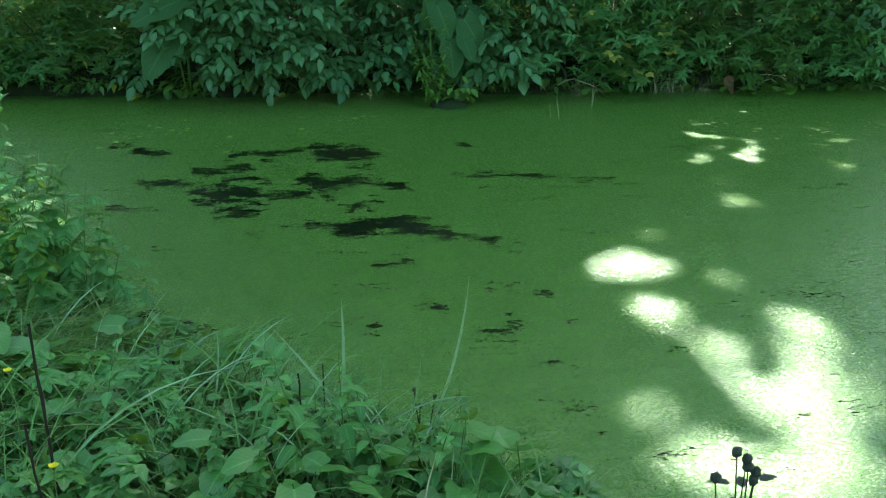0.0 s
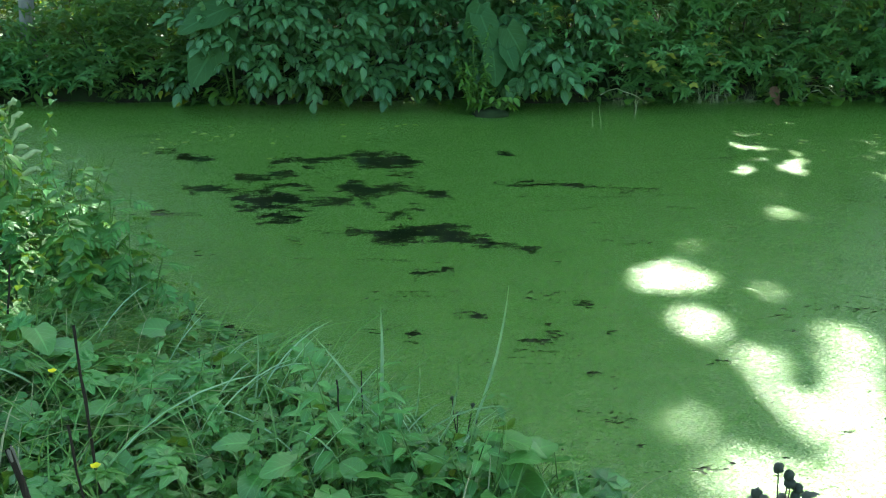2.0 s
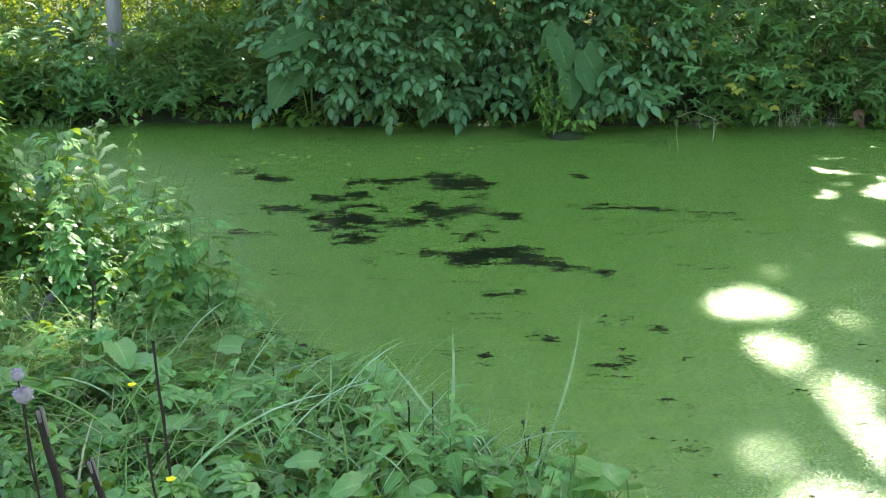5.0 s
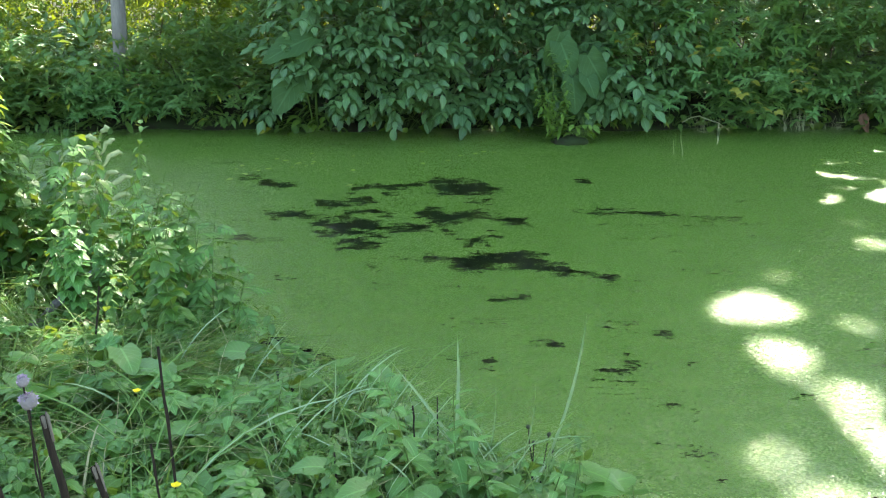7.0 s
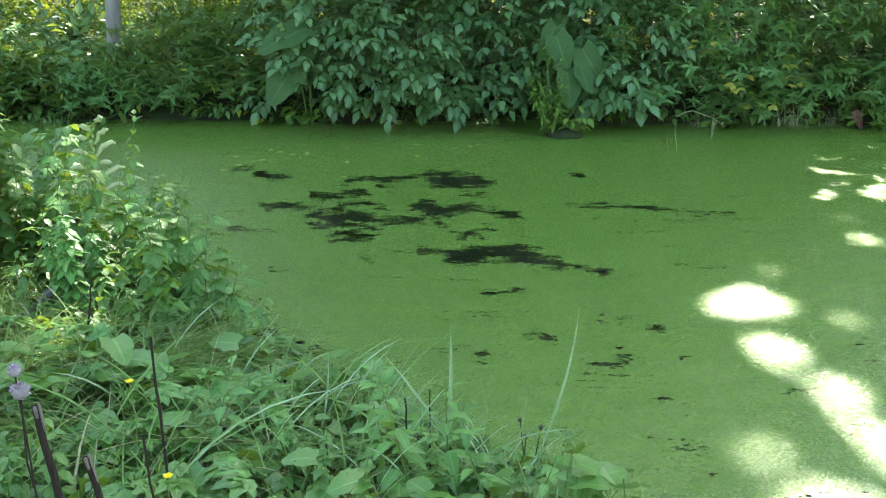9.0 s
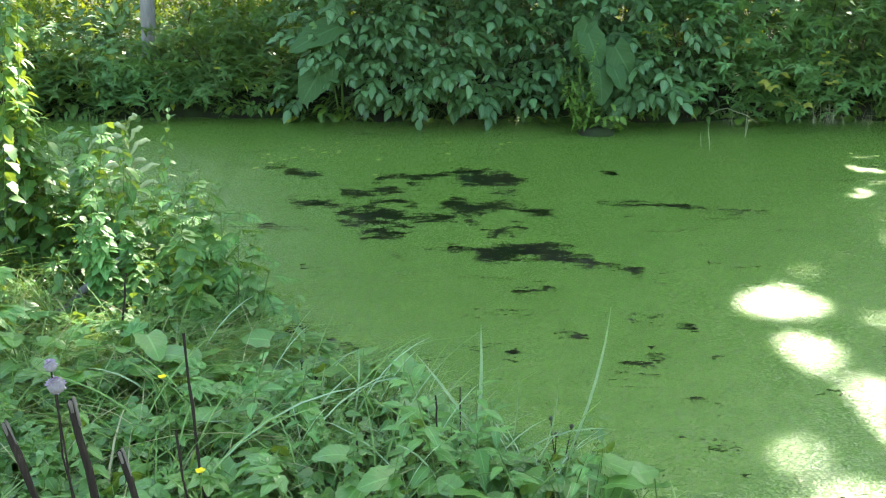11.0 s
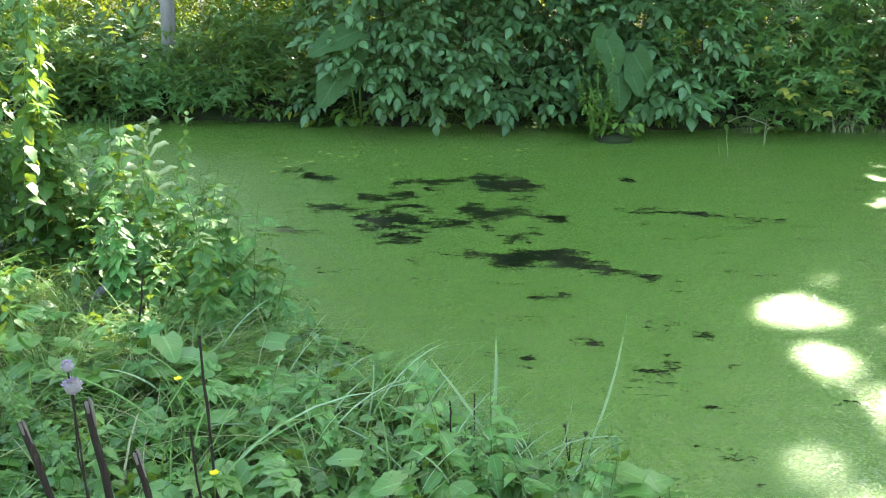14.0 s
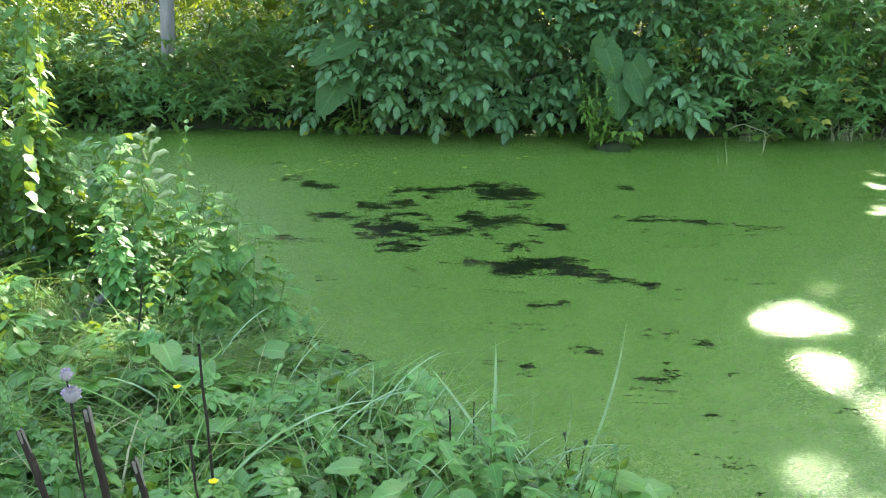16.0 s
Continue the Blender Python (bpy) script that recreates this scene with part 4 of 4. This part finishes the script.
for i in range(44):
    x, y = land(-1.6, 0.75, 2.2, 4.4, 0.05)
    placed(nettle_near[i % 4], x, y, rng.uniform(0, 360), rng.uniform(0.38, 0.58), rng.uniform(-8, 12))
for i in range(84):
    x = rng.uniform(-3.0, -0.82)
    if x > -1.4 and rng.random() < 0.22:
        continue
    y = float(near_edge(x)) - rng.uniform(-0.05, 0.9)
    placed(nettle_near[i % 4], x, y, rng.uniform(0, 360), rng.uniform(0.8, 1.2), rng.uniform(-5, 9))
placed(nettle_tall[0], -1.28, 4.45, 40, 0.74)
placed(nettle_tall[1], -1.50, 4.6, 140, 0.62)
for i in range(11):
    placed(nettle_tall[i % 2], rng.uniform(-2.7, -1.9), rng.uniform(4.4, 5.2), rng.uniform(0, 360), rng.uniform(0.9, 1.2), rng.uniform(-4, 4))
for i in range(22):
    x = rng.uniform(-3.4, -2.05)
    placed(nettle_tall[i % 2], x, rng.uniform(4.0, 5.4), rng.uniform(0, 360), rng.uniform(0.8, 1.15), rng.uniform(-4, 4))

tangle = [grass_clump("fine pale tangled grass on the bank", 64, 0.30, 0.09, "tangled grass on the near bank", M_GRASS, 0.0032, 1.35) for k in range(3)]
for i in range(96):
    x, y = land(-1.9, 0.4, 2.4, 3.9, 0.0) if i < 36 else land(-1.6, -0.6, 2.6, 3.9, 0.1)
    placed(tangle[i % 3], x, y, rng.uniform(0, 360), rng.uniform(0.75, 1.15) + (0.35 if i >= 36 else 0), rng.uniform(-14, 14), -0.04)

# long single blades that stand out against the water
# each: its foot, its tip's offset and height, width, how far it bows sideways
for x, y, tx, ty, tz, wid, bow in [(0.15, 3.0, 0.177, 3.0, 0.80, 0.017, 0.01), (0.36, 2.85, 0.585, 2.85, 0.91, 0.015, 0.035), (0.30, 2.88, -0.045, 2.92, 0.74, 0.016, 0.012), (-0.25, 3.0, -0.36, 3.0, 0.66, 0.010, -0.04),
                                   (0.28, 2.8, 0.42, 2.8, 0.70, 0.008, 0.03), (-0.05, 3.1, 0.05, 3.1, 0.62, 0.008, -0.02), (-0.30, 2.9, -0.22, 2.95, 0.74, 0.009, 0.02), (0.22, 2.9, 0.30, 2.9, 0.66, 0.007, 0.02)]:
    b = thing("marsh_grass", "long upright grass blade at the pond edge", "grass", "long grass blades", (x, y, 0))
    z0 = float(height(x, y)) - 0.03
    q = np.linspace(0, 1, 12)
    pts = bent((0, 0, z0), (tx - x, ty - y, tz), 0.02, 12)
    pts[:, 0] += bow * np.sin(np.pi * q) - 0.4 * bow * q ** 4
    side = np.array([1.0, 0.25, 0.15]) * (wid / 2)
    taper = (np.clip(1 - q ** 2.2, 0.01, 1) ** 0.7 * (0.35 + 0.65 * np.sin(np.clip(q * 2.2, 0, np.pi / 2))))[:, None]
    v = np.concatenate([pts - side * taper, pts + [0, 0.003, 0], pts + side * taper])
    f = [(m, 12 + m, 13 + m, m + 1) for m in range(11)] + [(12 + m, 24 + m, 25 + m, 13 + m) for m in range(11)]
    part("blade", (v, np.array(f), np.concatenate([np.stack([np.full(12, u), 0.02 * q], 1) for u in (0.0, 0.5, 1.0)])), M_BLADE, b)

for i in range(52):
    x, y = land(-0.95, 0.40, 2.3, 3.5, 0.02)
    arch = thing("marsh_grass", "thin arching grass blade at the pond edge", "grass", "arching grass blades", on_ground(x, y))
    ln, a = rng.uniform(0.38, 0.62), rng.uniform(-0.9, 0.9) + (0.0 if i % 3 else 3.1)
    out = rng.uniform(0.35, 0.9)
    s = np.linspace(0, 1, 9)
    mid = np.stack([math.cos(a) * out * ln * s ** 1.6, math.sin(a) * out * ln * s ** 1.6, ln * (s - 0.45 * out * s ** 2.8)], 1)
    half = (0.0042 * np.sqrt(np.clip(1 - s ** 2, 0.004, 1)))[:, None] * np.array([[-math.sin(a) * 0.4, 0.5, 0.75]])
    v = np.concatenate([mid - half, mid + [0, 0.001, -0.001], mid + half])
    f = [(j, 9 + j, 10 + j, j + 1) for j in range(8)] + [(9 + j, 18 + j, 19 + j, 10 + j) for j in range(8)]
    part("blade", (v, np.array(f), np.tile([[0.3, 0.0]], (27, 1))), M_BLADE if i % 2 == 0 else M_GRASS, arch)
pale_grass = [grass_clump("pale upright grass clump at the near water's edge", 13, (0.46, 0.38)[k], 0.045, "pale grass clumps at the near edge", M_BLADE, 0.0065, 0.55) for k in range(2)]
for i, (x, y) in enumerate([(-0.40, 3.05), (-0.28, 2.85), (-0.12, 3.05), (0.02, 2.9), (0.12, 3.05), (0.22, 2.85), (0.33, 2.75), (-0.52, 3.2), (-0.05, 2.7), (0.40, 2.65), (0.28, 2.6), (-0.33, 2.65)]):
    placed(pale_grass[i % 2], x, y, i * 67, 0.85 + 0.1 * (i % 4), (i % 5) * 4 - 8)

# leafy plants that stand over the low herbs
maple_herb = [rosette("lobed_herb", "leafy herb with large five-lobed green leaves", maple_shape((0.082, 0.070, 0.092)[k]), (M_MINT, M_MINT, M_HERB)[k], 14, 0.17, (0.34, 0.30, 0.40)[k], "lobed herbs on the near bank", (0.6, 1.15)) for k in range(3)]
for i in range(66):
    x, y = land(-1.5, 0.62, 1.6, 3.7, 0.04) if i < 38 else land(-2.2, -0.75, 3.0, 5.2, 0.05)
    placed(maple_herb[i % 3], x, y, rng.uniform(0, 360), rng.uniform(0.75, 1.2), rng.uniform(-8, 8))
mint = [nettle("water_mint", "pale blue-green leafy herb at the near water's edge", (0.46, 0.38, 0.54)[k], 0.078, M_MINT, "pale leafy herbs at the near edge", 0.036, 0.2, 0.08, 0.46, 0.34) for k in range(3)]
for i, (x, y, q) in enumerate([(-0.42, 2.75, 0.8), (-0.30, 2.6, 0.9), (-0.12, 2.8, 0.8), (-0.02, 2.65, 0.95), (0.08, 2.75, 0.9), (0.16, 2.6, 1.0), (0.24, 2.7, 0.85), (0.34, 2.65, 0.8), (0.05, 2.45, 1.0),
                               (0.40, 2.5, 0.8), (0.28, 2.4, 0.95), (-0.55, 2.7, 0.8)]):
    placed(mint[i % 3], x, y, i * 73, q, (i % 5) * 3 - 6)
leafy = [nettle("hedge_nettle", "tall bank plant with lobed pale green leaves", (0.80, 0.92)[k], 0.10, (M_SOFT, M_MINT)[k], "tall lobed plants on the near bank", 0.065, 0.15, hang=0.7, shape=maple_shape(0.082)) for k in range(2)]
for i in range(40):
    x = rng.uniform(-2.9, -1.15)
    y = float(near_edge(x)) - rng.uniform(0.1, 1.0)
    placed(leafy[i % 2], x, y, rng.uniform(0, 360), rng.uniform(0.62, 0.86) * (1.15 if x < -2.1 else 1.0), rng.uniform(-6, 9))
feather = [nettle("mugwort", "loose blue-green mugwort with drooping cut leaves", (0.72, 0.86)[k], 0.12, M_MINT, "mugwort on the near bank", 0.07, 0.28, hang=1.1, shape=pinnate_shape(0.155)) for k in range(2)]
for i, (x, y, q) in enumerate([(-1.22, 4.55, 1.0), (-1.08, 4.4, 1.0), (-0.95, 4.3, 1.05), (-0.86, 4.25, 0.9), (-1.30, 4.75, 1.05), (-1.0, 4.5, 0.8), (-1.5, 4.9, 1.1), (-1.75, 5.1, 1.15), (-1.15, 4.2, 0.9), (-0.98, 4.42, 0.92), (-0.84, 4.3, 0.9), (-1.12, 4.6, 0.95), (-0.78, 4.15, 0.8)]):
    placed(feather[i % 2], x, y, i * 97, q, (i % 4) * 4 - 4)
feather_tall = nettle("mugwort", "tall pale green mugwort in dappled sun", 1.45, 0.12, M_SOFT, "mugwort on the near bank", 0.05, 0.12, hang=0.8, shape=pinnate_shape(0.12))
for i in range(18):
    placed(feather_tall, rng.uniform(-3.0, -2.0), rng.uniform(4.3, 5.3), rng.uniform(0, 360), rng.uniform(0.8, 1.15), rng.uniform(-5, 5))
plume = thing("nettle_flower", "flowering plant top with pale cream tassels", "flower", at=on_ground(-1.47, 4.6))
top_z = 1.19 - plume.location.z
stem = part("stem", tube(bent((0.03, 0, -0.03), (0.06, 0, top_z), 0.0, 8, 0.01), np.linspace(0.005, 0.002, 8), 6), M_STEM, plume)
for k in range(12):
    q = 0.62 + 0.032 * k
    side = 1 if k % 2 else -1
    a0 = np.array([0.03 + 0.03 * q, 0.0, top_z * q])
    a1 = a0 + np.array([side * (0.13 - 0.007 * k), rng.normal(0, 0.04), 0.045 + 0.03 * rng.random()])
    part("tassel", tube(bent(a0, a1, 0.025, 6, 0.004), np.array([0.004, 0.008, 0.012, 0.014, 0.012, 0.006]), 6), M_CREAM, stem, "cream tassel")
f = leaf_shape(0.10, 0.05, 6, 0.2, 0.4, 0.1)
a = rng.uniform(0, 6.28, 22)
b, w = frames_of(np.stack([0.05 + 0 * a, 0 * a, np.linspace(0.35, 1.0, 22) * top_z], 1), np.stack([np.cos(a), np.sin(a), -0.2 + 0 * a], 1), np.tile(UP, (22, 1)), np.linspace(1.1, 0.7, 22))
part("foliage", scatter(f, b, w), M_SOFT, plume)
stem_at = nettle_tall[0].children[0].data.vertices[5 * 6].co
part("yellow_leaf", moved(leaf_shape(0.085, 0.05, 6, 0.2, 0.4, 0.1), stem_at.x, stem_at.y, stem_at.z, -55, 20, 150), M_PALE, nettle_tall[0], "yellow withering leaf")

# cut-off dead stalks
for x, y, top, lean, r in [(-0.775, 1.62, 1.165, -0.17, 0.0080), (-0.665, 1.66, 1.19, -0.07, 0.0095), (-0.571, 1.62, 1.105, -0.12, 0.0085), (-0.59, 2.2, 1.10, 0.0, 0.0045), (-0.545, 1.9, 1.0, -0.02, 0.0035),
                           (-0.20, 2.4, 0.72, 0.01, 0.004), (0.02, 2.75, 0.66, 0.0, 0.004), (-1.1, 3.4, 0.85, 0.10, 0.005), (0.10, 2.85, 0.64, 0.02, 0.003)]:
    st = thing("dead_stalk", "dark cut-off dead stalk among the herbs", "stalk", "dead stalks on the near bank", (x, y, 0))
    path = bent((0.02 - lean, 0, float(height(x, y)) - 0.05), (0, 0, top), 0.0, 12, 0.0014)
    girth = np.linspace(r * 0.95, r * 0.75, 12) * (1 + 0.10 * rng.normal(0, 1, 12))
    part("stalk", tube(path, girth, 9), M_STALK, st)
    if r > 0.007:
        down = (path[8] - path[11]) / np.linalg.norm(path[8] - path[11])
        for k in range(2):
            side = np.array([r * 0.7 * math.cos(1.3 * k - 1.4), r * 0.7 * math.sin(1.3 * k - 1.4), 0])
            tip = path[11] + side - down * (0.004 + 0.005 * k)
            part("splinter", tube([path[11] + side + down * (0.022 + 0.03 * k), path[11] + side, tip], [r * 0.30, r * 0.46, r * 0.16], 5), M_SPLIT, st, "pale split wood")

# the thistle with two purple heads
thistle = thing("thistle", "spiny thistle with two faded purple flower heads", "thistle", at=on_ground(-0.63, 1.52))
zt = 1.30 - thistle.location.z
for dx, h, big in ((0.0, zt - 0.006, 1.0), (-0.005, zt + 0.030, 0.68)):
    stem = part("stem", tube(bent((0.03, 0, -0.03), (dx, 0, h - 0.015), 0.0, 8, 0.006), np.linspace(0.0026, 0.0016, 8), 6), M_STALK, thistle)
    head = part("flower_head", moved(ball(0.0145 * big, 1.0, 9, 14, 0.05), dx, 0, h - 0.008), M_DOWN, thistle)
    fl = leaf_shape(0.0175, 0.0032, 3, 0.1, 0.1)
    d = unit(110)
    d[:, 2] += 0.75
    b, w = frames_of(np.tile([[dx, 0, h - 0.006]], (110, 1)), d, unit(110), big * rng.uniform(0.7, 1.1, 110))
    part("floret", scatter(fl, b, w), M_PURPLE, head)
tl = leaf_shape(0.13, 0.05, 9, 0.3, 0.3, 0.35)
a = rng.uniform(0, 6.28, 9)
b, w = frames_of(np.stack([0 * a, 0 * a, np.linspace(0.1, 0.6, 9)], 1), np.stack([np.cos(a), np.sin(a), 0.2 + 0 * a], 1), np.tile(UP, (9, 1)), np.linspace(1.2, 0.6, 9))
part("foliage", scatter(tl, b, w), M_HERB, thistle)

# yellow flowers
for x, y, z in ((-0.71, 2.4, 0.89), (-0.50, 1.9, 0.895)):
    b = thing("buttercup", "small yellow buttercup flower on a thin stem", "flower", "yellow flowers", on_ground(x, y))
    h = z - b.location.z
    part("stem", tube(bent((0.02, 0, -0.02), (0, 0, h), 0, 6, 0.004), np.linspace(0.002, 0.001, 6), 5), M_STEM, b)
    for k in range(5):
        part("petal", moved(leaf_shape(0.014, 0.014, 4, 0.3, -0.25), 0, 0, h, 20, 0, 72 * k), M_YELLOW, b)

# burs on thin dark stems over the water
for x, y, spots in [(1.22, 2.2, [(-0.02, 0.60), (0.012, 0.575), (0.02, 0.55), (0.045, 0.53), (-0.075, 0.525), (0.04, 0.505)]), (0.42, 2.9, [(0.0, 0.44), (0.05, 0.47), (0.06, 0.41), (-0.02, 0.50)]),
                    (-0.45, 3.2, [(0.0, 0.58), (0.05, 0.52)])]:
    b = thing("bur_plant", "dark bur heads on thin branching stems", "bur plant", "bur plants at the near edge", on_ground(x, y, 0.03))
    z0 = b.location.z
    for k, (dx, z) in enumerate(spots):
        stem = part("stem", tube(bent((0, 0, 0.0), (dx, 0, z - z0), 0, 6, 0.004), np.linspace(0.0035, 0.0018, 6), 5), M_STALK, b)
        bur = part("bur", moved(ball(0.0150 if x > 1 else 0.0075, 1.1, 6, 9, 0.14), dx, 0, z - z0), M_BUR, stem)
    leaf_at = [(0.06, 0.0, 0.50, 75), (-0.03, 0.0, 0.50, -70), (0.02, 0.02, 0.47, 20), (-0.01, -0.02, 0.46, -120)] if x > 1 else [(0.01 * k, 0.0, 0.3 * spots[0][1] + 0.06 * k + 0.7 * z0, 90 + 180 * k) for k in range(3)]
    size = 0.062 if x > 1 else 0.055
    # Right-hand plant: leaves take the dark bur colour, their backlit silhouette painted in.
    for lx, ly, lz, yaw in leaf_at:
        part("leaf", moved(leaf_shape(size, size * 0.55, 6, 0.2, 0.3, 0.1), lx, ly, lz - z0, 15, 0, -yaw), M_BUR if x > 1 else M_HERB, b)

# a weathered stake leaning in the tall plants
stake = thing("stake", "weathered grey wooden stake leaning among the plants", "stake", at=on_ground(-1.60, 4.0, 0.05))
foot_z = stake.location.z
part("wood", tube(bent((-0.18, -0.05, 0.0), (0.235, 0.16, 0.66 - foot_z), 0.0, 9, 0.004), np.array([0.020, 0.019, 0.020, 0.018, 0.019, 0.018, 0.017, 0.017, 0.012]), 9), M_BARK, stake)
